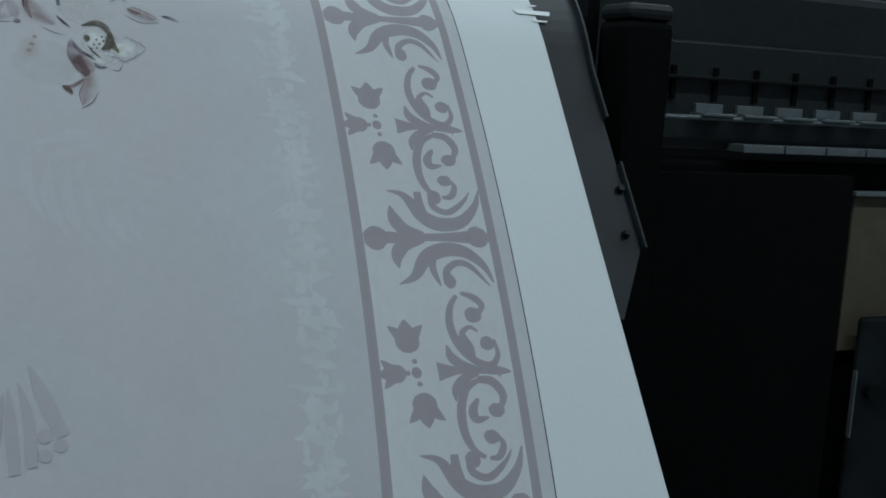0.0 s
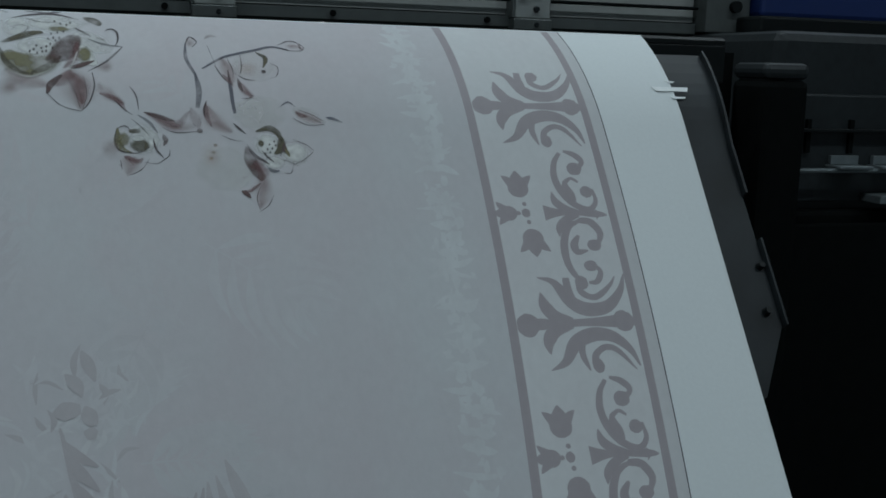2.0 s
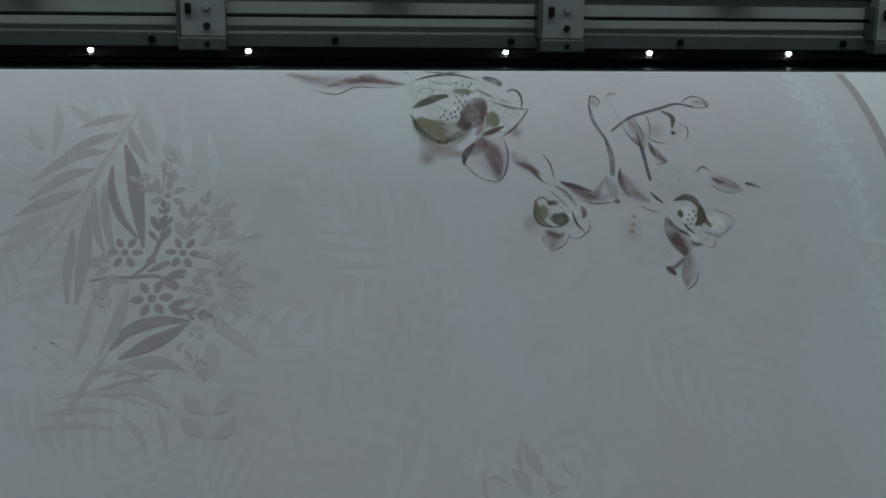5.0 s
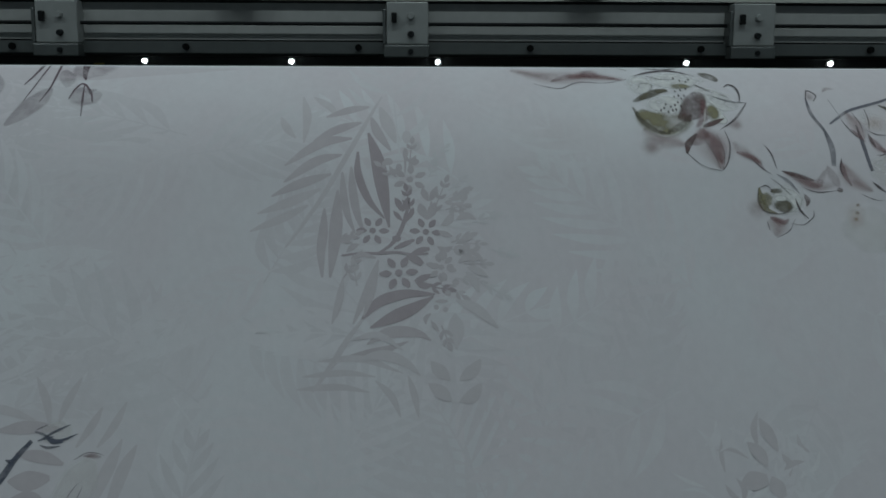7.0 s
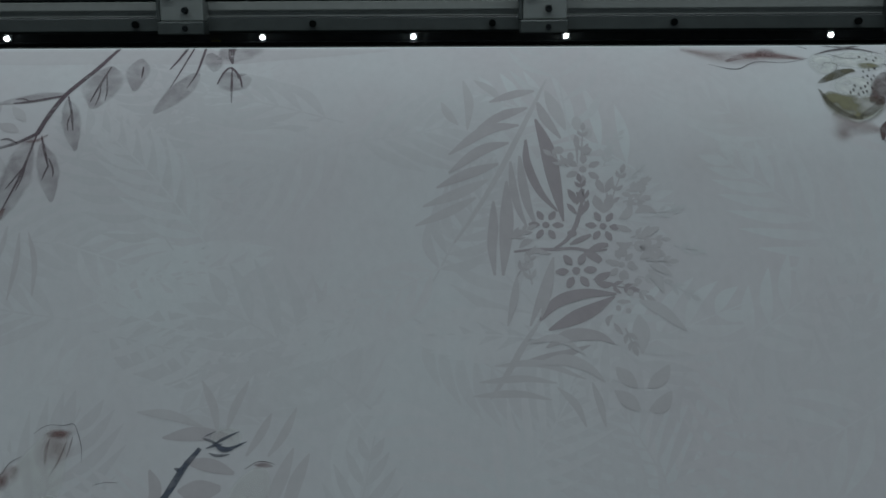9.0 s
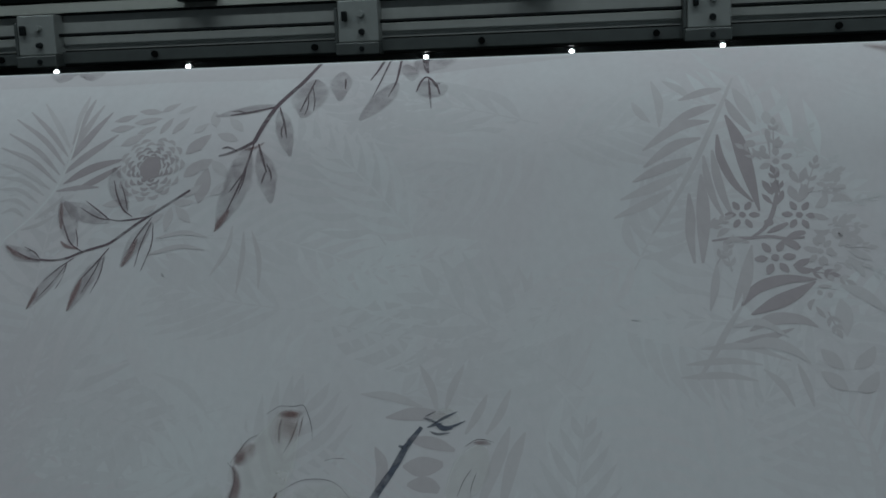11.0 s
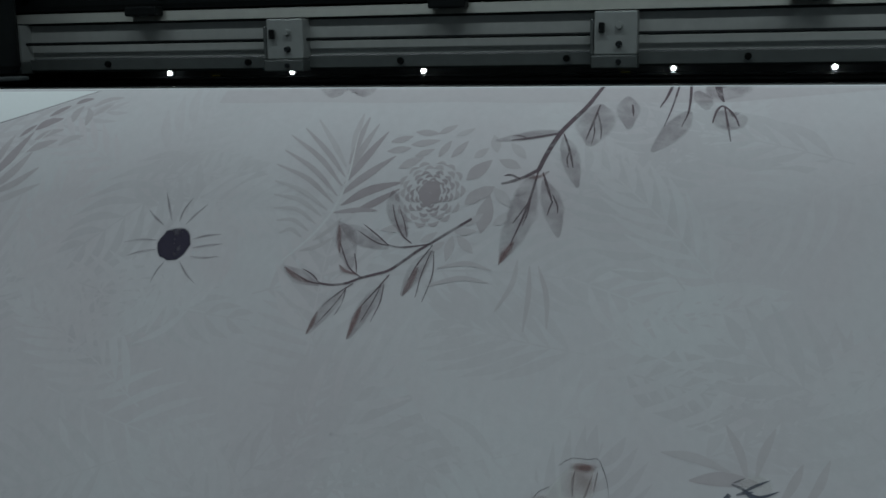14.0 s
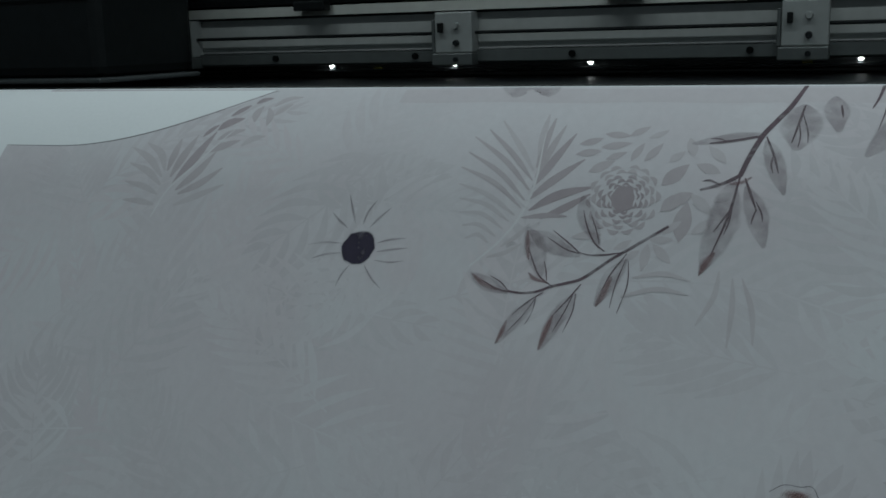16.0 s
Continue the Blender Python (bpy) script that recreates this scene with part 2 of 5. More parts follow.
# ---------------------------------------------------------------- room
tagged(part("floor", box(-5, 3, -3.5, 3, -0.1, 0), FLOOR), "grey painted workshop floor", "floor", kind="structure")
tagged(part("ceiling", box(-5, 3, -3.5, 3, 3.1, 3.2), WALL), "pale workshop ceiling", "ceiling", kind="structure")
for wall_name, wall_box in (("wall_north", (-5, 3, 3, 3.15)), ("wall_south", (-5, 3, -3.65, -3.5)), ("wall_west", (-5.15, -5, -3.5, 3)), ("wall_east", (3, 3.15, -3.5, 3))):
    tagged(part(wall_name, box(*wall_box, 0, 3.1), WALL), "plain painted workshop wall", "wall", kind="structure")

# ---------------------------------------------------------------- ceiling fixtures
fixture = thing("ceiling_light", "white twin-tube ceiling light", "ceiling light", "ceiling lights", (TUBES[0][0], TUBES[0][1], 3.1))
part("housing", box(-0.65, 0.65, -0.09, 0.09, -0.05, 0.0, 0.008), WALL, fixture)
for ty in (-0.04, 0.04):
    part("tube", rod((-0.6, ty, -0.07), (0.6, ty, -0.07), 0.013, 10), TUBE, fixture)
for lamp_x, lamp_y in TUBES[1:]:
    copy_thing(fixture, pose(lamp_x, lamp_y, 3.1))

# ---------------------------------------------------------------- printer
printer = thing("wide_format_printer", "large black wide-format printer with grey beam", "printer")
X0, X1 = -3.3, 0.0


def profile_bar(points, x0, x1):
    """A bar along the machine with the given outline in y and z."""
    bm = bmesh.new()
    ends = [[bm.verts.new((x, y, z)) for y, z in points] for x in (x0, x1)]
    n = len(points)
    for i in range(n):
        bm.faces.new((ends[0][i], ends[0][(i + 1) % n], ends[1][(i + 1) % n], ends[1][i]))
    bm.faces.new(ends[0][::-1])
    bm.faces.new(ends[1])
    bmesh.ops.recalc_face_normals(bm, faces=bm.faces)
    return bm


part("dryer_board", sheet_mesh(-3.2, -0.24, 0.004, 1.0, -0.004, 0.012, 2, 50), DARKMETAL, printer, "dark sheet-metal board under the sheet")
part("base_cabinet", box(X0, -0.30, 0.02, 0.7, 0.25, 1.05, 0.01), BLACK, printer)
for lx in (-3.0, -0.5):
    part("leg", box(lx - 0.05, lx + 0.05, 0.1, 0.6, 0.0, 0.25, 0.006), BLACK, printer)
part("platen", box(X0, -0.12, 0.012, 0.62, 1.055, 1.0945, 0.001), BLACK, printer)
part("lower_lip", profile_bar([(0.014, 1.0955), (0.030, 1.0955), (0.030, 1.1030), (0.018, 1.1030), (0.014, 1.1000)], X0, -0.12), BLACK, printer, "black front lip over the sheet")
part("dot_rail", profile_bar([(0.452, 1.085), (0.50, 1.085), (0.50, 1.135), (0.458, 1.135), (0.452, 1.128)], X0, X1), GLOSS, printer, "glossy black rail with glowing discs")
part("guide_rod", rod((X0, 0.40, 1.0985), (X1, 0.40, 1.0985), 0.0045, 16), GLOSS, printer, "polished dark guide rod", True)
part("lower_extrusion", profile_bar([(0.296, 1.1150), (0.36, 1.1150), (0.36, 1.1315), (0.292, 1.1315), (0.292, 1.1180)], X0, X1), BANDMETAL, printer)
part("beam_panel_lower", profile_bar([(0.300, 1.1335), (0.34, 1.1335), (0.34, 1.1500), (0.302, 1.1500), (0.300, 1.1490)], X0, X1), GREYPANEL, printer)
part("beam_panel_upper", profile_bar([(0.302, 1.1530), (0.34, 1.1530), (0.34, 1.1755), (0.300, 1.1755), (0.300, 1.1540)], X0, X1), GREYPANEL, printer)
part("beam_strip", profile_bar([(0.290, 1.1785), (0.34, 1.1785), (0.34, 1.1905), (0.294, 1.1905)], X0, X1), STRIP, printer)
part("beam_core", box(X0, X1, 0.336, 0.45, 1.135, 1.24), PITCH, printer)
part("hood", profile_bar([(0.300, 1.194), (0.45, 1.194), (0.45, 1.52), (0.32, 1.52), (0.298, 1.45), (0.298, 1.200)], X0, X1), BLACK, printer, "black upper hood")
part("drive_cable", rod((X0, 0.288, 1.1517), (X1, 0.288, 1.1517), 0.0021, 10), BLACK, printer, "thin black cable along the beam", True)
part("cable_clip_rail", box(X0, X1, 0.296, 0.30, 1.1760, 1.1785), BLACK, printer)

# row of small emissive white discs just in front of the glossy rail
DOT_X = [base - 0.1918 * k for base in (-0.294, -1.006, -1.719) for k in range(3)]
for lx in DOT_X:
    lamp = part("glow_dot", rod((lx, 0.4515, 1.110), (lx, 0.4465, 1.110), 0.0029, 16), GLOW_DOT, printer, "small glowing white disc")
    part("dot_socket", rod((lx, 0.4535, 1.110), (lx, 0.4490, 1.110), 0.0055, 16), GLOSS, lamp)

for k in range(-1, 7):
    bx = -0.643 - 0.40 * k
    bracket = part("clamp_bracket", box(bx - 0.024, bx + 0.024, 0.276, 0.301, 1.1285, 1.1765, 0.0015), STEEL, printer, "pale steel clamp bracket")
    part("foot", box(bx - 0.027, bx + 0.025, 0.272, 0.300, 1.1135, 1.1280, 0.0015), BANDMETAL, bracket)
    part("cheek", box(bx - 0.0285, bx - 0.0245, 0.276, 0.300, 1.1285, 1.1680, 0.001), BANDMETAL, bracket)
    part("latch", box(bx - 0.018, bx - 0.012, 0.268, 0.2755, 1.1525, 1.1640, 0.001), BLACK, bracket)
    for sx, sz, sr in ((0.004, 1.1600, 0.0046), (0.004, 1.1400, 0.0042), (0.004, 1.1205, 0.0040)):
        part("screw", rod((bx + sx, 0.2775, sz), (bx + sx, 0.2695, sz), sr, 12, None, sr * 0.7), STEEL if sz > 1.15 else DARKMETAL, bracket)
for k in range(12):
    part("hood_bolt", rod((-0.22 - 0.2 * k, 0.299, 1.214), (-0.22 - 0.2 * k, 0.292, 1.214), 0.006, 10), PITCH, printer)
    part("rail_bolt", rod((-0.30 - 0.2 * k, 0.293, 1.125), (-0.30 - 0.2 * k, 0.288, 1.125), 0.004, 10), PITCH, printer)
for k in range(5):
    part("cable_holder", box(-0.46 - 0.40 * k, -0.415 - 0.40 * k, 0.272, 0.291, 1.184, 1.196, 0.002), BLACK, printer)
for yx in (-2.03, -1.45):
    part("marker_spot", box(yx - 0.006, yx + 0.006, 0.4485, 0.4515, 1.1045, 1.1065), YELLOW, printer)

# thin pale bars added for the light streaks along the glossy rail
part("rail_streak", profile_bar([(0.434, 1.1035), (0.440, 1.1035), (0.440, 1.1050), (0.434, 1.1050)], X0, X1), DULLSTEEL, printer, "pale bar standing in for a light streak on the rail")
part("rail_streak", profile_bar([(0.430, 1.1165), (0.436, 1.1165), (0.436, 1.1175), (0.430, 1.1175)], X0, X1), DULLSTEEL, printer)

# print carriage, parked near the far end
carriage = part("print_carriage", box(-2.90, -2.205, 0.075, 0.262, 1.112, 1.36, 0.012), BLACK, printer, "black box-shaped print carriage")
part("skirt", box(-2.92, -2.19, 0.055, 0.25, 1.1055, 1.1115, 0.002), GLOSS, carriage)
part("seam", box(-2.89, -2.215, 0.0735, 0.0755, 1.20, 1.2025), PITCH, carriage)

# end of the machine
part("end_cabinet", box(-0.005, 1.4, 0.085, 0.8, 0.0, 1.118, 0.012), POST, printer, "black end cabinet")
part("end_plate", box(0.003, 0.070, 0.27, 0.33, 1.12, 1.5, 0.002), BANDMETAL, printer)
part("end_plate_bolt", rod((0.045, 0.27, 1.155), (0.045, 0.262, 1.155), 0.008, 12), BLACK, printer)
part("blue_cover", box(0.074, 1.4, 0.25, 0.7, 1.143, 1.5, 0.006), BLUE, printer, "blue painted cover panel")
part("cover_base", box(0.05, 1.4, 0.21, 0.72, 1.119, 1.142, 0.004), BLACK, printer)
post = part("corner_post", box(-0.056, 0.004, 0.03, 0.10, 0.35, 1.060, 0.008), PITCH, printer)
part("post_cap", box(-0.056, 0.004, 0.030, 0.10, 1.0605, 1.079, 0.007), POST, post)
# black slab put in for the shade in the gap behind the side plate
part("gap_shade", box(-0.30, -0.055, 0.10, 0.16, 0.2, 1.09), PITCH, printer)
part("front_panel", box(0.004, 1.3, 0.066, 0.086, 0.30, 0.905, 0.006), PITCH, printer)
rack = part("tab_rack", box(-0.002, 0.60, 0.070, 0.086, 0.915, 1.045, 0.003), POST, printer)
for k in range(8):
    tx = 0.062 + 0.0605 * k
    tab = part("upper_tab", box(tx, tx + 0.047, 0.040, 0.071, 0.9575, 0.9610, 0.0008), DULLSTEEL, rack)
    part("tab_back", box(tx + 0.004, tx + 0.043, 0.064, 0.0705, 0.9612, 0.9720, 0.0008), DULLSTEEL, tab)
    tx = 0.118 + 0.0640 * k
    part("lower_tab", box(tx, tx + 0.060, 0.034, 0.071, 0.9165, 0.9260, 0.001), DULLSTEEL, rack)
    part("tab_slot", box(0.03 + 0.06 * k, 0.036 + 0.06 * k, 0.0655, 0.0705, 0.975, 1.015), PITCH, rack)
part("tab_bar", rod((0.0, 0.050, 0.9555), (0.60, 0.050, 0.9555), 0.0030, 8), DULLSTEEL, rack)
part("rack_ledge", box(0.0, 0.62, 0.058, 0.071, 1.0, 1.004, 0.0008), BLACK, rack)
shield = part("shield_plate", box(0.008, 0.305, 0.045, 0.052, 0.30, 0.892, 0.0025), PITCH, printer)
part("inner_board", box(0.312, 0.70, 0.050, 0.062, 0.66, 0.865, 0.002), WOOD, printer, "dull brown inner board")
part("board_rail", box(0.305, 0.70, 0.040, 0.056, 0.866, 0.872, 0.001), DULLSTEEL, printer)
hatch = part("hatch_plate", box(0.325, 0.80, 0.026, 0.036, 0.35, 0.710, 0.006), DARKMETAL, printer, "dark worn metal hatch plate")
part("knob", rod((0.350, 0.027, 0.612), (0.350, 0.016, 0.612), 0.0105, 20), BLACK, hatch)
part("hinge_pin", rod((0.376, 0.027, 0.676), (0.376, 0.018, 0.676), 0.005, 12), DULLSTEEL, hatch)
part("hatch_edge", box(0.3235, 0.3262, 0.024, 0.030, 0.55, 0.640), DULLSTEEL, hatch)


def slope_plate(outline, lift, thick):
    """A sheet-metal plate lying along the sheet's way, from x limits at several s."""
    bm = bmesh.new()
    tops, lows = [], []
    for s, xa, xb in outline:
        tops.append([bm.verts.new(on_sheet(x, s, lift)) for x in (xa, xb)])
        lows.append([bm.verts.new(on_sheet(x, s, lift - thick)) for x in (xa, xb)])
    for i in range(len(outline) - 1):
        bm.faces.new((tops[i][0], tops[i + 1][0], tops[i + 1][1], tops[i][1]))
        bm.faces.new((lows[i][0], lows[i][1], lows[i + 1][1], lows[i + 1][0]))
        bm.faces.new((tops[i][1], tops[i + 1][1], lows[i + 1][1], lows[i][1]))
        bm.faces.new((tops[i][0], lows[i][0], lows[i + 1][0], tops[i + 1][0]))
    for i in (0, -1):
        bm.faces.new((tops[i][0], tops[i][1], lows[i][1], lows[i][0]))
    bmesh.ops.recalc_face_normals(bm, faces=bm.faces)
    return bm


side = part("side_plate", slope_plate([(0.03 + 0.0157 * i, -0.26, -0.172 - 0.013 * min(1, i / 8)) for i in range(21)] + [(0.409, -0.26, -0.221)], -0.003, 0.003), DARKMETAL, printer, "scuffed dark metal plate beside the sheet")
part("flange", slope_plate([(0.03 + 0.018 * i, -0.1725 - 0.012 * min(1, i / 7), -0.1700 - 0.012 * min(1, i / 7)) for i in range(11)], 0.003, 0.012), DARKMETAL, side)
part("flange", slope_plate([(0.258 + 0.0145 * i, -0.1838, -0.1818) for i in range(7)], 0.003, 0.009), DARKMETAL, side)
for s, x in ((0.330, -0.197), (0.285, -0.190)):
    a, c = on_sheet(x, s, -0.004), on_sheet(x, s, 0.003)
    part("screw", rod(a, c, 0.0042, 12, None, 0.0030), BLACK, side)

# ---------------------------------------------------------------- printed sheet
sheet = thing("printed_sheet", "wide pale printed paper sheet with floral pattern", "paper")
FX0, FX1 = -2.212, -0.307
part("bare_paper", sheet_mesh(-2.29, -0.2268, -0.005, 1.0, 0.0, 0.0003, 4, 300), PAPER, sheet, "bare white paper")
part("printed_ground", sheet_mesh(FX0, -0.40, -0.0035, 0.99, 0.00003, 0.00002, 4, 300), FIELD, sheet, "pale grey-pink printed ground")
part("border_ground", sheet_mesh(-0.4410, -0.3225, -0.0035, 0.99, 0.00005, 0.00001, 2, 300, 1.0), BAND, sheet, "pale blue-grey border ground")
part("selvedge_ground", sheet_mesh(-0.3223, -0.3107, -0.0035, 0.99, 0.00005, 0.00001, 1, 300, 1.0), SELVEDGE, sheet)
part("border_line", sheet_mesh(-0.4445, -0.4365, -0.003, 0.99, 0.00009, 0.00002, 1, 300, 1.0), INK, sheet)
part("border_line", sheet_mesh(-0.3295, -0.3220, -0.003, 0.99, 0.00009, 0.00002, 1, 300, 1.0), INK, sheet)
part("cut_line", sheet_mesh(-0.3112, -0.3102, -0.003, 0.99, 0.00009, 0.00002, 1, 300, 1.0), LINE_SOLID, sheet, "thin black cutting line")


class Print:
    """Strokes and spots of ink on the sheet, in millimetres round an origin given in metres."""

    def __init__(self, x, s, lift=0.00012, scale=1.0, mirror=1, turn=0.0):
        self.x, self.s, self.lift, self.scale, self.mirror = x, s, lift, scale, mirror
        self.c, self.d = math.cos(turn), math.sin(turn)
        self.step, self.cycle, self.turns = 0.000005, 40, 0
        self.verts, self.faces, self.uvs, self.inks, self.slots = [], [], [], [], []

    def move(self, x, s, turn=0.0, mirror=1):
        self.x, self.s, self.mirror = x, s, mirror
        self.c, self.d = math.cos(turn), math.sin(turn)

    def place(self, u, v):
        u, v = u * self.scale * self.mirror, v * self.scale
        return self.x + (u * self.c - v * self.d) / 1000, self.s + (u * self.d + v * self.c) / 1000

    def slot(self, ink):
        if ink not in self.inks:
            self.inks.append(ink)
        return self.inks.index(ink)

    def grid(self, ink, rows):
        """rows of (u, v, along, across)."""
        base, n, k = len(self.verts), len(rows[0]), self.slot(ink)
        self.turns += 1
        lift = self.lift + self.step * (self.turns % self.cycle)
        for row in rows:
            for u, v, a, b in row:
                x, s = self.place(u, v)
                self.verts.append(on_sheet(x, max(s, -0.003), lift))
                self.uvs.append((a, b))
        for i in range(len(rows) - 1):
            for j in range(n - 1):
                q = base + i * n + j
                self.faces.append((q, q + n, q + n + 1, q + 1))
                self.slots.append(k)

    def brush(self, ink, w0, wm, w1, *points):
        """A stroke through the points whose width goes from w0 over wm to w1."""
        p = [Vector(q) for q in points]
        p = [2 * p[0] - p[1]] + p + [2 * p[-1] - p[-2]]
        way = []
        for i in range(1, len(p) - 2):
            n = max(3, min(24, int((p[i + 1] - p[i]).length / 3) + 2))
            for t in (j / n for j in range(n + (i == len(p) - 3))):
                way.append(0.5 * (2 * p[i] + (p[i + 1] - p[i - 1]) * t + (2 * p[i - 1] - 5 * p[i] + 4 * p[i + 1] - p[i + 2]) * t * t + (3 * p[i] - p[i - 1] - 3 * p[i + 1] + p[i + 2]) * t ** 3))
        rows, last = [], len(way) - 1
        cells = max(2, int(wm / 4) // 2 * 2)
        across = [2 * j / cells - 1 for j in range(cells + 1)]
        for i, q in enumerate(way):
            d = (way[min(i + 1, last)] - way[max(i - 1, 0)])
            d = d.normalized() if d.length > 1e-6 else Vector((1, 0))
            side_way = Vector((-d.y, d.x))
            a = i / last
            k = math.sin(min(a / 0.45, 1) * math.pi / 2) if a < 0.45 else math.cos((a - 0.45) / 0.55 * math.pi / 2)
            w = (w0 if a < 0.45 else w1) * (1 - k) + wm * k
            # at the blunt ends the ink thins out as it does along the rim
            end = max(0.0, 1 - min(a, 1 - a) * max(4.0, 2 * last * 0.4) / 1.0) if wm > 9 else 0.0
            rows.append([(q.x + side_way.x * w / 2 * b, q.y + side_way.y * w / 2 * b, a, max(abs(b), end)) for b in across])
        self.grid(ink, rows)

    def spot(self, ink, rx, ry, at, ragged=0.06, n=22):
        rows = []
        rim = [1 + random.uniform(-ragged, ragged) for _ in range(n)]
        for r in (0.02, 0.5, 0.85, 1.0) if rx < 10 else [0.02] + [k / 8 for k in range(1, 9)]:
            rows.append([(at[0] + rx * r * rim[j % n] * math.cos(2 * math.pi * j / n), at[1] + ry * r * rim[j % n] * math.sin(2 * math.pi * j / n), 0.5, r) for j in range(n + 1)])
        self.grid(ink, rows)

    def leaf(self, ink, base, angle, length, width, bend=0.0):
        """A pointed leaf from base; the angle is in degrees from +u towards +v."""
        a0, a1 = radians(angle), radians(angle + bend)
        mid = (base[0] + length * 0.5 * math.cos(a0), base[1] + length * 0.5 * math.sin(a0))
        tip = (mid[0] + length * 0.5 * math.cos(a1), mid[1] + length * 0.5 * math.sin(a1))
        self.brush(ink, 0.6, width, 0.4, base, mid, tip)

    def frond(self, ink, length, n=11, leaf=60, width=10, spread=55, bend=18, stalk=2.5):
        """A palm frond from the origin up the sheet."""
        self.brush(ink, stalk, stalk, 0.8, (0, 0), (length * 0.05, -length * 0.5), (length * 0.16, -length))
        for i in range(n):
            a = 0.1 + 0.9 * i / n
            u, v = length * (0.04 * a + 0.12 * a * a), -length * a
            long = leaf * (0.55 + 0.45 * math.sin(math.pi * min(1, a * 1.15))) * (1.15 - 0.55 * a)
            for s in (-1, 1):
                ang = -90 + s * spread * (1 - 0.45 * a) + 8
                self.leaf(ink, (u, v), ang, long, width, -s * bend)

    def daisy(self, ink, at, r, petals=6, turn=0.0):
        for i in range(petals):
            a = 2 * math.pi * i / petals + turn
            p, q = (at[0] + 0.36 * r * math.cos(a), at[1] + 0.36 * r * math.sin(a)), (at[0] + r * math.cos(a), at[1] + r * math.sin(a))
            self.brush(ink, 0.08 * r, 0.40 * r, 0.12 * r, p, ((p[0] + q[0]) / 2, (p[1] + q[1]) / 2), q)
        self.spot(ink, 0.2 * r, 0.2 * r, at)

    def sprig(self, ink, base, angle, length, n=4, leaf=11):
        a = radians(angle)
        d = (math.cos(a), math.sin(a))
        end = (base[0] + d[0] * length, base[1] + d[1] * length)
        self.brush(ink, 1.2, 1.1, 0.6, base, ((base[0] + end[0]) / 2, (base[1] + end[1]) / 2), end)
        for i in range(n):
            k = (i + 0.6) / n
            at = (base[0] + d[0] * length * k, base[1] + d[1] * length * k)
            for s in (-1, 1):
                self.leaf(ink, at, angle + s * 42, leaf * (1.1 - 0.35 * k), leaf * 0.38, -s * 15)
        self.leaf(ink, end, angle, leaf, leaf * 0.5)

    def done(self, name, label="", smooth=True):
        me = bpy.data.meshes.new(name)
        me.from_pydata(self.verts, [], self.faces)
        for ink in self.inks:
            me.materials.append(ink)
        me.polygons.foreach_set("material_index", self.slots)
        layer = me.uv_layers.new(name="stroke")
        layer.data.foreach_set("uv", [c for loop in me.loops for c in self.uvs[loop.vertex_index]])
        ob = new(name, me)
        ob.parent = sheet
        if label:
            ob["label"] = label
        return ob


def draw_fleur(p):
    p.spot(INK, 10.2, 10.7, (10, 0))
    p.brush(INK, 7.8, 10.7, 8.8, (15, 0), (20, 0), (29, 0))
    p.brush(INK, 9.9, 6.9, 11.9, (23, 0), (38, 0), (57, 0), (76, 0), (91, 0))
    p.spot(INK, 9.1, 9.6, (97, 0))
    p.brush(INK, 11.4, 12.4, 4.1, (94, 0), (101, 0), (109, 2))
    p.brush(INK, 1.0, 11.8, 7.9, (26, -29), (28, -17), (35, -7), (50, -1))
    p.brush(INK, 1.0, 11.8, 7.8, (25, 27), (25, 17), (32, 7), (49, 1))
    p.brush(INK, 1.0, 13.0, 1.5, (26, -43), (40, -38), (52, -20), (66, -12), (85, -14), (100, -28), (107, -44))
    p.brush(INK, 6.1, 7.1, 5.1, (52, -42), (52, -32), (55, -21))
    p.spot(INK, 6.0, 6.4, (66, -37))
    p.brush(INK, 7.2, 5.7, 1.0, (64, -39), (64, -28), (76, -23), (91, -33), (98, -42))
    p.brush(INK, 1.0, 12.9, 1.5, (23, 41), (37, 34), (49, 18), (67, 11), (84, 14), (97, 26), (103, 41))
    p.brush(INK, 7.7, 5.8, 1.0, (54, 18), (53, 29), (57, 43))
    p.spot(INK, 5.3, 6.3, (65, 39))
    p.brush(INK, 7.0, 5.5, 1.0, (63, 38), (65, 29), (75, 23), (86, 27), (99, 44))


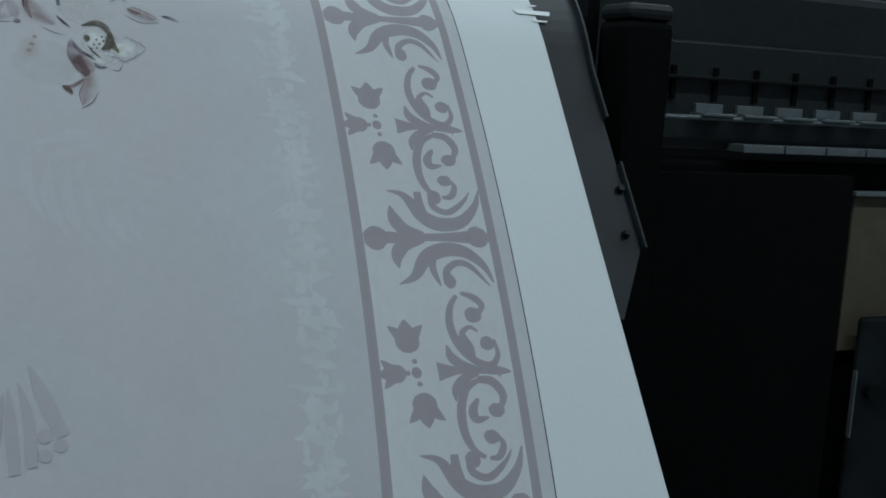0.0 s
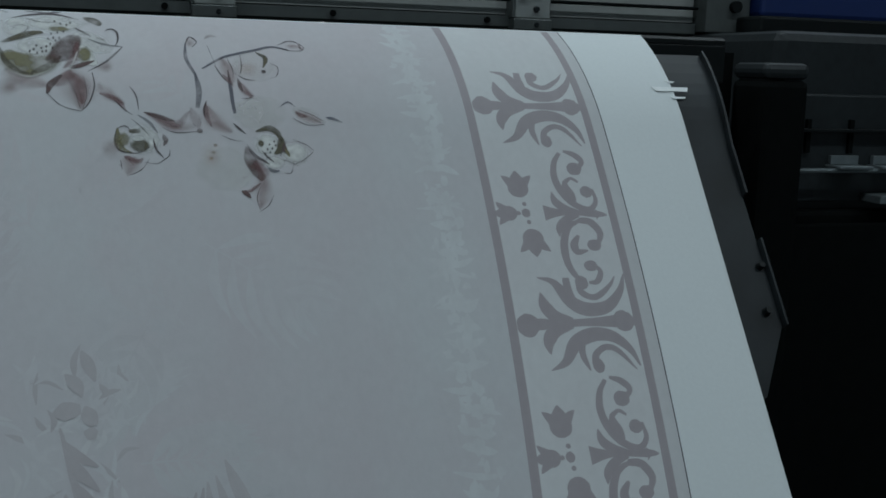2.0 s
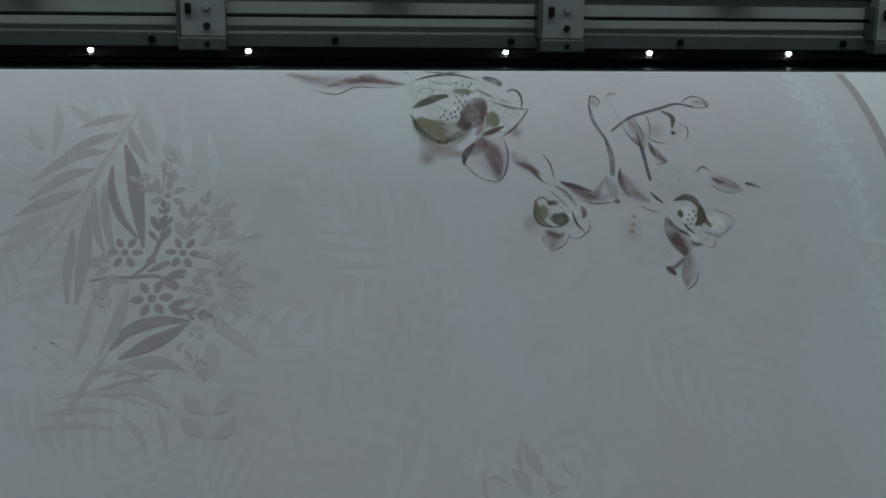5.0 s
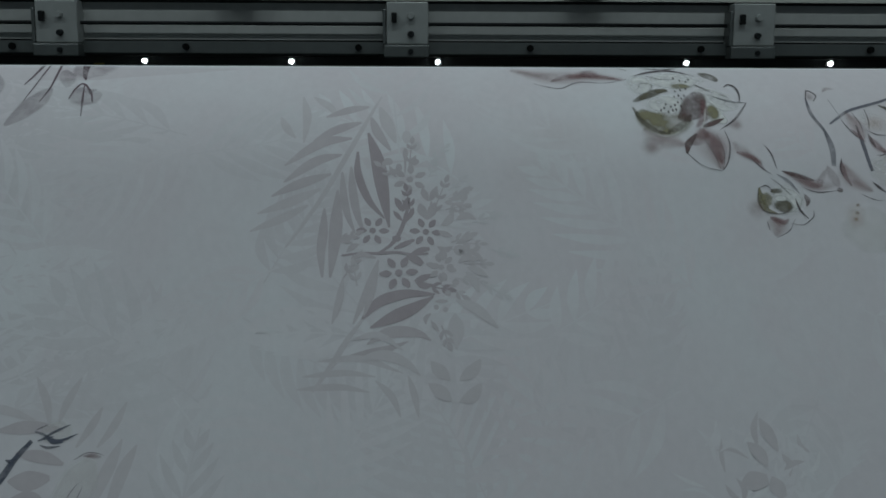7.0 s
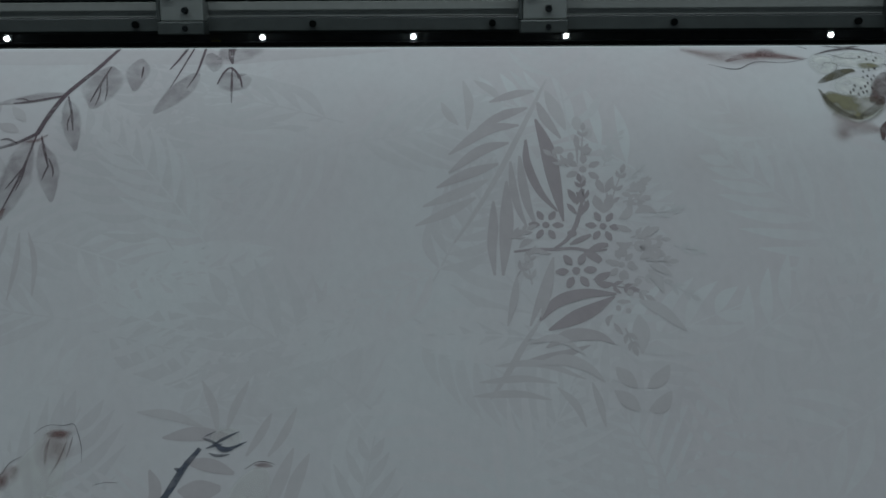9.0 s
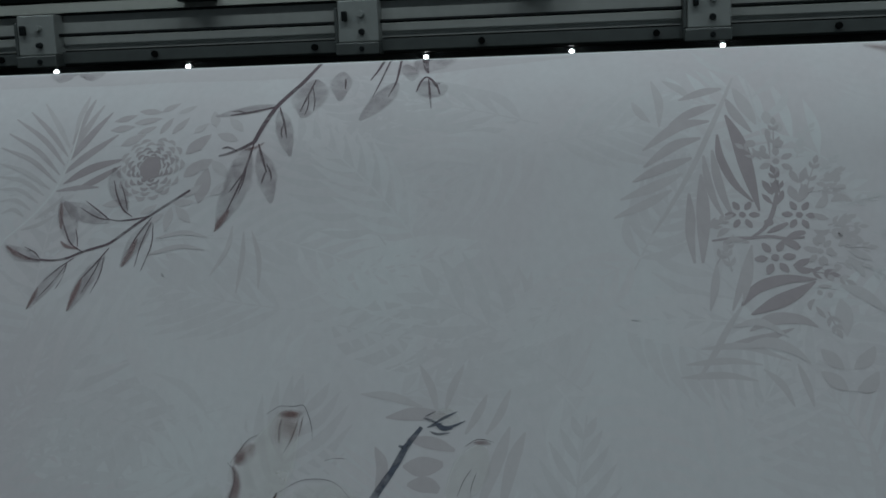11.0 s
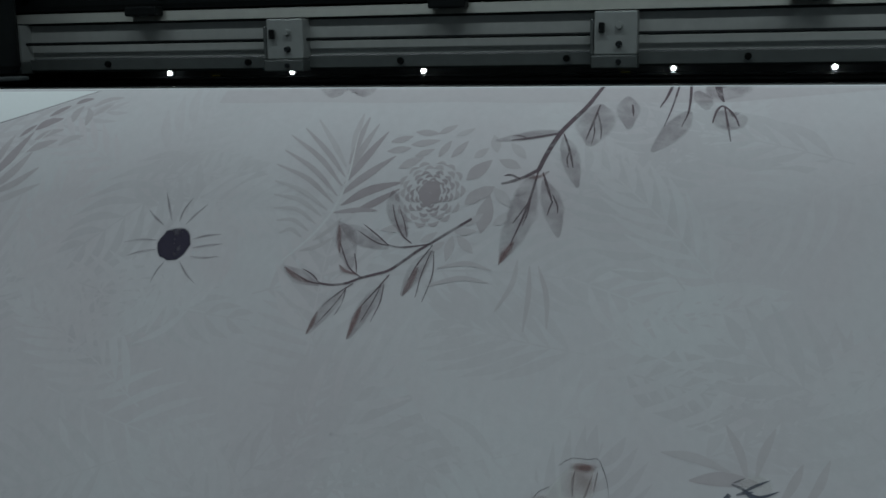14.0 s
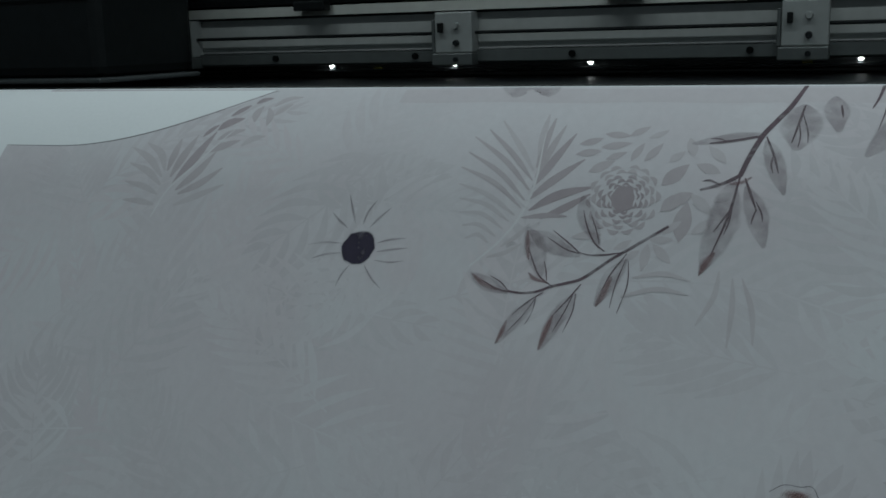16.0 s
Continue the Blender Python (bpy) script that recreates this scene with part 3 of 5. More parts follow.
def draw_palmette(p):
    p.brush(INK, 15.7, 5.5, 7.4, (-2, 0), (9, 0), (23, 0), (37, 1), (49, 2))
    p.brush(INK, 12.1, 5.6, 0.9, (47, 2), (51, 2), (58, 3))
    p.brush(INK, 0.9, 8.3, 5.5, (9, -21), (11, -11), (19, -4), (30, 0))
    p.brush(INK, 0.9, 8.0, 5.4, (8, 24), (10, 15), (18, 7), (30, 2))
    p.brush(INK, 3.6, 7.2, 2.7, (25, -62), (18, -52), (15, -37), (19, -21), (29, -8), (42, -3), (50, -11), (49, -24))
    p.spot(INK, 6.2, 6.0, (43, -21))
    p.brush(INK, 2.4, 6.3, 3.4, (29, -64), (39, -60), (45, -53), (41, -46))
    p.spot(INK, 7.2, 6.8, (36, -45))
    p.brush(INK, 2.8, 8.3, 0.9, (24, -33), (24, -25), (28, -18), (31, -11))
    p.brush(INK, 4.7, 3.3, 2.3, (25, -32), (31, -35), (37, -31))
    p.brush(INK, 3.5, 7.4, 3.5, (30, 8), (18, 15), (11, 30), (10, 48), (15, 62), (23, 68))
    p.brush(INK, 5.6, 7.4, 3.7, (29, 8), (40, 10), (47, 21), (43, 32))
    p.spot(INK, 6.5, 5.7, (39, 33))
    p.brush(INK, 2.6, 7.8, 1.3, (26, 23), (20, 32), (22, 39), (32, 38))
    p.spot(INK, 6.4, 5.3, (31, 53))
    p.brush(INK, 2.6, 5.6, 2.6, (26, 69), (34, 68), (39, 59), (35, 52))


def draw_orchid_large(p):
    p.brush(ROSEW, 6.0, 32.0, 4.0, (-137, -55), (-101, -42), (-68, -44), (-35, -39))
    p.brush(PLUM, 3.0, 13.0, 2.0, (-102, -34), (-87, -42), (-64, -44), (-37, -37))
    p.spot(PLUM, 12.0, 9.6, (-67, -48))
    p.brush(LINE, 0.5, 1.1, 0.5, (-116, -31), (-107, -27), (-93, -24), (-77, -34), (-54, -33), (-34, -39))
    p.brush(LINE, 0.6, 1.4, 0.6, (-47, -65), (-38, -59), (-31, -54))
    p.spot(WHITE, 14.2, 21.1, (-23, -30))
    p.spot(WHITE, 31.0, 17.9, (8, -37))
    p.spot(WHITE, 23.3, 17.1, (-4, -1))
    p.brush(WHITE, 12.1, 31.5, 6.1, (25, -24), (43, -5), (57, 2))
    p.brush(WHITE, 9.1, 22.8, 5.7, (29, -5), (35, 12), (44, 22))
    p.brush(LINE, 0.6, 3.9, 0.6, (-27, -45), (-11, -52), (8, -54), (28, -45))
    p.brush(LINE, 1.3, 4.5, 1.3, (-18, -59), (4, -58), (24, -64))
    p.brush(PLUM, 2.6, 6.5, 2.6, (9, -65), (34, -64), (61, -70))
    p.brush(OLIVED, 2.0, 11.0, 5.0, (31, -50), (40, -45), (47, -36))
    p.brush(LINE, 0.5, 1.2, 0.5, (-16, -45), (-4, -39), (9, -39))
    p.brush(LINE, 0.3, 0.8, 0.3, (-26, -24), (-22, -32), (-13, -30), (-16, -20))
    p.spot(OLIVE, 10.5, 4.9, (12, -28))
    p.brush(OLIVED, 1.9, 10.7, 5.7, (-33, -5), (-21, -13), (-9, -20), (0, -22))
    p.brush(OLIVE, 9.0, 33.0, 15.0, (-30, 6), (-20, 18), (-5, 24), (13, 15))
    p.brush(OLIVED, 1.6, 5.8, 1.6, (-34, 2), (-28, 19), (-18, 30), (-6, 34))
    p.brush(OLIVED, 2.2, 8.2, 2.2, (-8, 32), (6, 24), (15, 11))
    p.brush(PLUMD, 7.3, 24.5, 8.6, (5, 19), (16, 6), (23, -10), (24, -19))
    p.brush(PLUM, 3.4, 11.3, 3.4, (17, 27), (26, 12), (28, -11))
    p.brush(WHITE, 0.8, 1.9, 0.8, (-23, 30), (-14, 36), (-6, 36), (4, 30), (15, 18))
    p.spot(OLIVE, 6.6, 12.3, (34, 8))
    p.brush(PLUMD, 1.7, 7.2, 1.7, (22, 26), (31, 22), (42, 16))
    p.brush(STEM, 0.6, 3.0, 0.6, (36, -14), (46, -8), (55, -5), (65, -4))
    p.brush(LINE, 0.6, 2.5, 0.6, (65, -4), (57, 9), (49, 19), (37, 29))
    p.brush(LINE, 0.7, 2.3, 0.7, (50, -27), (55, -31), (60, -26), (61, -14), (59, -5))
    p.brush(LINE, 0.7, 2.3, 0.7, (24, -31), (32, -24), (38, -18))
    p.brush(LINE, 0.6, 1.3, 0.6, (43, -16), (50, -13))
    p.brush(WHITE, 0.5, 2.0, 0.5, (28, 4), (25, 19), (22, 27), (27, 27))
    p.brush(ROSEW, 12.4, 40.3, 2.1, (21, 28), (29, 47), (32, 72))
    p.brush(PLUM, 5.2, 17.6, 2.1, (23, 31), (30, 45), (33, 66))
    p.brush(LINE, 0.5, 1.5, 0.5, (40, 30), (42, 46), (38, 63), (32, 72))
    p.brush(LINE, 0.4, 1.1, 0.4, (5, 54), (14, 65), (23, 70), (32, 72))
    p.brush(LINE, 0.3, 0.7, 0.3, (20, 36), (27, 53), (31, 70))
    p.brush(LINE, 0.3, 0.6, 0.3, (33, 34), (36, 55), (33, 70))
    p.brush(PLUMD, 2.1, 7.2, 2.1, (5, 55), (8, 44), (16, 34))
    p.brush(PLUM, 4.2, 14.8, 4.2, (10, 47), (19, 36), (23, 26))
    p.brush(ROSEW, 6.2, 29.1, 6.2, (-29, 28), (-16, 39), (6, 46))
    p.spot(ROSEW, 11.6, 11.3, (-24, 49))
    p.spot(ROSEW, 9.4, 9.6, (51, 23))
    for at in ((-3, -5), (0, -9), (4, -12), (8, -14), (-1, 1), (3, -1), (6, -5), (10, -10), (-7, 3), (-4, 8), (0, 6), (-10, 6), (13, -14), (6, -20), (11, -22), (16, -24), (13, -37), (18, -35), (8, -41), (21, -39), (3, 5), (8, 1), (-5, -2)):
        p.spot(DOTS, 1.0, 2.2, at)


def draw_orchid_small(p):
    p.brush(ROSEW, 3.1, 16.3, 3.1, (-30, -59), (-21, -46), (-8, -36))
    p.brush(PLUM, 1.5, 7.6, 1.5, (-29, -48), (-15, -41), (-8, -29))
    p.brush(LINE, 0.3, 1.3, 0.4, (-19, -43), (-10, -32), (-3, -26))
    p.brush(LINE, 0.3, 1.6, 0.3, (-5, -56), (0, -46), (2, -31))
    p.brush(ROSEW, 3.0, 16.8, 3.0, (12, -27), (30, -15), (49, -16))
    p.brush(PLUM, 1.5, 10.9, 2.0, (6, -29), (18, -23), (32, -16), (43, -31))
    p.brush(PLUMD, 1.0, 5.0, 1.5, (6, -29), (17, -25), (31, -20))
    p.brush(LINE, 0.3, 1.0, 0.3, (20, -14), (32, -9), (53, -11))
    p.brush(PLUM, 3.0, 10.1, 1.5, (51, -13), (47, -25), (44, -35))
    p.spot(WHITE, 17.2, 16.5, (6, -2))
    p.brush(OLIVE, 1.9, 8.1, 1.9, (-15, -13), (-15, 1), (-11, 8), (-4, 11))
    p.spot(OLIVE, 6.3, 8.2, (-11, -2))
    p.spot(OLIVED, 9.5, 7.7, (3, 4))
    p.spot(OLIVED, 5.9, 2.8, (-2, -10))
    p.spot(WHITE, 7.3, 3.6, (1, -3))
    p.brush(LINE, 0.5, 1.2, 0.5, (-15, -13), (-9, -15), (-4, -10))
    p.brush(LINE, 0.5, 1.1, 0.5, (-16, -12), (-17, 0), (-13, 9), (1, 11), (10, 5))
    p.brush(STEM, 0.5, 3.0, 0.5, (1, -26), (10, -19), (17, -8))
    p.brush(LINE, 0.4, 1.2, 0.4, (-4, -22), (3, -15), (10, -6))
    p.brush(PLUMD, 1.0, 4.9, 1.0, (21, -7), (23, -1), (21, 4))
    p.brush(LINE, 0.5, 2.2, 0.5, (13, -3), (15, 7), (21, 16))
    p.brush(LINE, 0.4, 1.2, 0.4, (6, 20), (16, 21), (24, 15))
    p.brush(LINE, 0.3, 1.0, 0.3, (26, 8), (25, 14), (19, 19))
    p.spot(ROSEW, 8.9, 11.1, (-21, 7))
    p.brush(ROSEW, 7.6, 21.9, 1.4, (-9, 13), (-5, 22), (-8, 33))
    p.brush(PLUM, 2.8, 8.5, 1.4, (-10, 14), (0, 19), (5, 16))
    p.brush(LINE, 0.3, 0.9, 0.3, (-13, 18), (-12, 27))
    p.brush(LINE, 0.2, 0.8, 0.2, (10, 16), (3, 27), (-8, 33))


def draw_orchid_right(p):
    p.spot(PETALW, 26.9, 22.8, (-36, 19))
    p.spot(PETALW, 25.0, 19.8, (-5, -37))
    p.spot(PEACH, 10.2, 15.4, (-48, 7))
    p.spot(OCHRE, 2.3, 2.1, (-44, -4))
    p.spot(OCHRE, 2.3, 2.0, (-46, 3))
    p.spot(OCHRE, 2.3, 2.0, (-48, 9))
    p.brush(ROSEW, 4.0, 23.1, 2.0, (-50, -45), (-44, -28), (-28, -16))
    p.brush(PLUM, 1.5, 6.0, 1.5, (-50, -47), (-50, -33), (-46, -22))
    p.brush(LINE, 0.4, 1.8, 0.4, (-49, -49), (-52, -39), (-51, -31))
    p.spot(PLUMD, 2.8, 2.6, (-56, -18))
    p.brush(LINE, 0.5, 2.8, 0.5, (-28, -26), (-23, -20), (-18, -15))
    p.brush(LINE, 0.3, 0.8, 0.3, (-39, -14), (-29, -9), (-21, -8))
    p.spot(WHITE, 14.3, 15.8, (0, -4))
    p.spot(WHITE, 14.3, 13.6, (22, 3))
    p.spot(WHITE, 12.3, 8.3, (4, 13))
    p.brush(OLIVED, 1.5, 7.6, 3.0, (-10, -18), (1, -21), (8, -17), (12, -7))
    p.brush(OLIVED, 3.0, 10.0, 2.5, (12, -13), (10, -1), (4, 5))
    p.spot(OLIVED, 3.3, 4.4, (-6, -6))
    for at in ((1, -5), (3, -1), (6, -4), (1, 3), (-1, 0), (5, -8), (-3, 4)):
        p.spot(DOTS, 0.9, 1.4, at)
    p.brush(PLUMD, 1.0, 5.5, 1.0, (13, -6), (14, 1), (17, 6))
    p.brush(LINE, 0.3, 1.0, 0.3, (9, 7), (12, -1), (16, -9))
    p.brush(OLIVE, 1.0, 4.0, 1.0, (14, -1), (16, 4), (17, 7))
    p.brush(LINE, 0.5, 3.5, 0.5, (-18, -5), (-12, 6), (-5, 11), (0, 15))
    p.brush(LINE, 0.4, 2.0, 0.4, (-6, 1), (-1, 8), (4, 13))
    p.brush(PLUMD, 1.5, 11.7, 6.8, (-19, -3), (-16, 11), (-11, 22), (-6, 30))
    p.brush(PLUM, 4.9, 12.7, 5.9, (-13, 9), (-7, 20), (-1, 25))
    p.brush(ROSEW, 6.7, 20.2, 2.4, (-6, 23), (-7, 40), (-11, 58))
    p.brush(PLUM, 1.4, 6.3, 1.4, (-9, 33), (-18, 40), (-25, 40))
    p.brush(PLUMD, 1.4, 5.7, 1.4, (-25, 40), (-21, 43), (-18, 47))
    p.brush(LINE, 0.3, 0.9, 0.3, (1, 44), (-4, 54), (-12, 60))
    p.brush(LINE, 0.2, 0.6, 0.2, (-9, 35), (-13, 47), (-11, 58))
    p.brush(LINE, 0.3, 0.7, 0.3, (21, -10), (32, -5), (38, 1))
    p.brush(LINE, 0.3, 0.7, 0.3, (38, 2), (29, 10), (20, 15))
    p.brush(LINE, 0.3, 1.0, 0.3, (24, -4), (25, 6), (17, 15))
    p.brush(LINE, 0.4, 1.2, 0.4, (3, 9), (14, 11), (24, 16))
    p.brush(STEM, 1.0, 3.9, 1.0, (-2, 17), (2, 21), (8, 21))
    p.brush(LINE, 0.3, 0.9, 0.3, (20, 14), (17, 23), (11, 23))


def draw_orchid_twig(p):
    p.brush(STEM, 1.2, 3.5, 2.9, (-12, -38), (-12, -16), (-5, 4))
    p.brush(STEM, 2.6, 5.3, 3.7, (-5, 4), (-3, 23), (-5, 41))
    p.brush(STEM, 1.9, 4.1, 2.5, (1, -4), (19, -19), (32, -25), (48, -31), (64, -37), (79, -33))
    p.brush(LINE, 0.5, 1.9, 0.5, (-12, -36), (-8, -48), (-2, -41), (-6, -33))
    p.spot(ROSEW, 5.9, 8.6, (-8, -39))
    p.brush(LINE, 0.5, 1.5, 0.5, (70, -40), (80, -47), (88, -45), (94, -37))
    p.brush(LINE, 0.5, 1.4, 0.5, (70, -36), (81, -32), (93, -33))
    p.spot(ROSEW, 9.2, 5.6, (84, -39))
    p.brush(PLUM, 1.3, 3.9, 1.3, (89, -42), (91, -35), (94, -36))
    p.brush(STEM, 1.0, 4.1, 3.1, (23, -3), (24, 20), (25, 38), (26, 46))
    p.brush(ROSEW, 2.3, 19.3, 2.3, (18, -19), (24, -1), (27, 14))
    p.brush(LINE, 0.4, 1.3, 0.4, (12, -8), (18, 6), (26, 16))
    p.brush(LINE, 0.3, 0.8, 0.3, (23, -19), (27, -4), (27, 6))
    p.brush(LINE, 0.2, 0.6, 0.2, (7, -36), (10, -21), (13, -7))
    p.brush(PLUM, 1.1, 5.0, 1.1, (18, 2), (22, 9), (27, 16))
    p.spot(PETALW, 19.7, 20.4, (46, -9))
    p.spot(PEACH, 12.8, 13.3, (40, -5))
    p.brush(LINE, 0.3, 1.0, 0.3, (35, -23), (35, -7), (32, 5))
    p.brush(LINE, 0.4, 1.3, 0.4, (32, 4), (38, 8), (46, 9))
    p.brush(OLIVED, 1.2, 6.1, 1.2, (49, -28), (57, -20), (54, -7))
    p.brush(LINE, 0.3, 0.8, 0.3, (61, -13), (67, -8), (65, 3), (58, 7))
    p.spot(LINE, 2.5, 2.6, (54, -2))
    p.brush(PLUM, 2.2, 10.8, 5.4, (32, 11), (36, 21), (43, 29))
    p.brush(PLUMD, 1.1, 3.8, 1.1, (31, 7), (32, 16), (34, 22))
    p.brush(LINE, 0.3, 1.1, 0.3, (33, 30), (38, 30), (44, 27))
    p.brush(STEM, 0.5, 1.9, 0.5, (65, 38), (72, 33), (78, 38))
    p.brush(PETALW, 3.1, 17.7, 2.1, (75, 41), (87, 47), (102, 56))
    p.brush(ROSEW, 2.1, 14.5, 1.6, (76, 43), (86, 48), (101, 55))
    p.brush(LINE, 0.4, 1.1, 0.4, (75, 50), (87, 57), (102, 56))
    p.brush(LINE, 0.3, 0.8, 0.3, (80, 41), (93, 47), (103, 54))
    p.brush(PLUM, 1.6, 6.2, 1.6, (78, 43), (82, 47), (88, 48))
    p.brush(STEMB, 1.0, 3.1, 1.6, (104, 49), (110, 50), (118, 54))
    p.brush(ROSEW, 1.4, 6.8, 1.4, (5, -46), (10, -51), (16, -50))


def draw_bud(p):
    p.brush(PETALW, 12.9, 45.1, 25.8, (-1, -3), (-11, 27), (-21, 65), (-26, 104))
    p.spot(PETALW, 40.9, 32.2, (32, 80))
    p.spot(PETALW, 25.8, 34.4, (-56, 87))
    p.spot(PLUMS, 12.9, 4.7, (-2, 0))
    p.spot(ROSEW, 15.5, 15.5, (-3, 10))
    p.brush(PLUM, 0.6, 1.7, 0.4, (4, 6), (1, 18), (-4, 30))
    p.brush(PLUM, 0.6, 1.7, 0.4, (8, 2), (7, 9), (6, 17))
    p.brush(PLUM, 0.4, 2.6, 0.4, (-8, 3), (-9, 12), (-8, 22))
    p.brush(LINE, 0.3, 0.7, 0.3, (-20, 0), (-11, -6), (0, -6), (7, -7), (11, -1), (15, 9), (17, 20))
    p.brush(LINE, 0.3, 0.6, 0.3, (-25, 16), (-32, 20), (-37, 28), (-43, 37))
    p.brush(ROSEW, 2.6, 18.1, 3.4, (-26, 22), (-33, 30), (-40, 39))
    p.spot(PLUM, 6.0, 6.9, (-36, 34))
    p.brush(PLUM, 3.4, 12.9, 8.6, (-41, 38), (-36, 52), (-38, 65), (-40, 83), (-38, 113))
    p.brush(LINE, 0.3, 0.8, 0.3, (-45, 37), (-38, 46), (-40, 65), (-43, 80), (-42, 104))
    p.brush(PLUM, 1.3, 7.3, 3.4, (-5, 59), (-10, 70), (-14, 83), (-19, 104))
    p.brush(PLUMD, 0.9, 3.0, 0.9, (-5, 58), (-9, 68), (-14, 79))
    p.brush(LINE, 0.3, 0.5, 0.3, (8, 65), (3, 74), (-1, 83))
    p.brush(LINE, 0.3, 0.5, 0.3, (-4, 58), (13, 49), (35, 50), (52, 65))


def draw_grey_twig(p):
    p.spot(PETALW, 12.5, 9.5, (19, -12))
    p.brush(PETALW, 7.8, 29.2, 15.6, (47, 7), (39, 25), (27, 48))
    p.brush(STEMB, 3.5, 5.9, 6.2, (2, -6), (-8, 8), (-16, 24), (-27, 42), (-36, 60))
    p.brush(STEMB, 1.2, 3.1, 1.2, (-14, 8), (-10, 9), (-7, 7))
    p.brush(STEMB, 0.8, 2.3, 0.4, (10, -8), (18, -13), (28, -18))
    p.brush(STEMB, 0.8, 2.7, 0.4, (10, -10), (21, -6), (34, -11))
    p.brush(STEMB, 0.4, 1.2, 0.4, (4, -14), (8, -16), (12, -18))
    p.brush(STEMB, 0.8, 2.0, 0.8, (3, -13), (9, -11), (14, -9))
    p.brush(STEMB, 0.8, 2.3, 0.8, (6, -6), (12, -8), (17, -9))
    p.brush(STEMB, 0.4, 3.9, 0.4, (12, -8), (18, -5), (25, -5))
    p.brush(STEM, 0.4, 2.3, 0.4, (8, -3), (14, -1), (23, -2))
    p.brush(LINE, 0.3, 0.7, 0.3, (34, 8), (42, 3), (49, 3), (55, 5))
    p.brush(LINE, 0.2, 0.5, 0.2, (39, 25), (34, 33), (30, 44))
    p.brush(LINE, 0.2, 0.5, 0.2, (43, 27), (40, 36), (39, 44))
    p.brush(PLUM, 0.8, 4.7, 0.8, (40, 5), (47, 5), (53, 6))
    p.brush(LINE, 0.2, 0.5, 0.2, (-68, 20), (-61, 18), (-51, 18))


def draw_twig_palm(p):
    p.brush(INK2, 1.2, 10.1, 2.3, (-25, -13), (-2, -16), (23, -14))
    p.brush(INK2, 1.6, 9.4, 2.3, (-8, 3), (12, 6), (27, 11))
    p.brush(INK2, 1.6, 14.8, 3.9, (-10, 23), (4, 23), (19, 21))
    p.brush(INK2, 2.3, 11.7, 4.7, (-6, 36), (8, 36), (17, 40))
    p.brush(INK2, 1.2, 8.6, 3.9, (-31, 9), (-25, 23), (-27, 42))
    p.brush(FAINT, 1.2, 9.4, 4.7, (66, -7), (58, 17), (47, 48))
    p.brush(FAINT, 1.2, 9.4, 4.7, (77, -3), (69, 17), (62, 48))
    p.brush(FAINT, 0.8, 6.2, 1.6, (31, -54), (23, -35), (19, -19))
    p.brush(FAINT, 0.8, 6.2, 1.6, (49, -31), (43, -17), (34, -1))
    p.brush(FAINT, 0.8, 6.2, 1.6, (-2, -54), (8, -35), (13, -17))
    p.brush(FAINT, 0.8, 6.2, 1.6, (66, -35), (58, -15), (49, -1))
    p.brush(FAINT, 0.8, 7.0, 1.6, (-45, -31), (-22, -29), (2, -21))


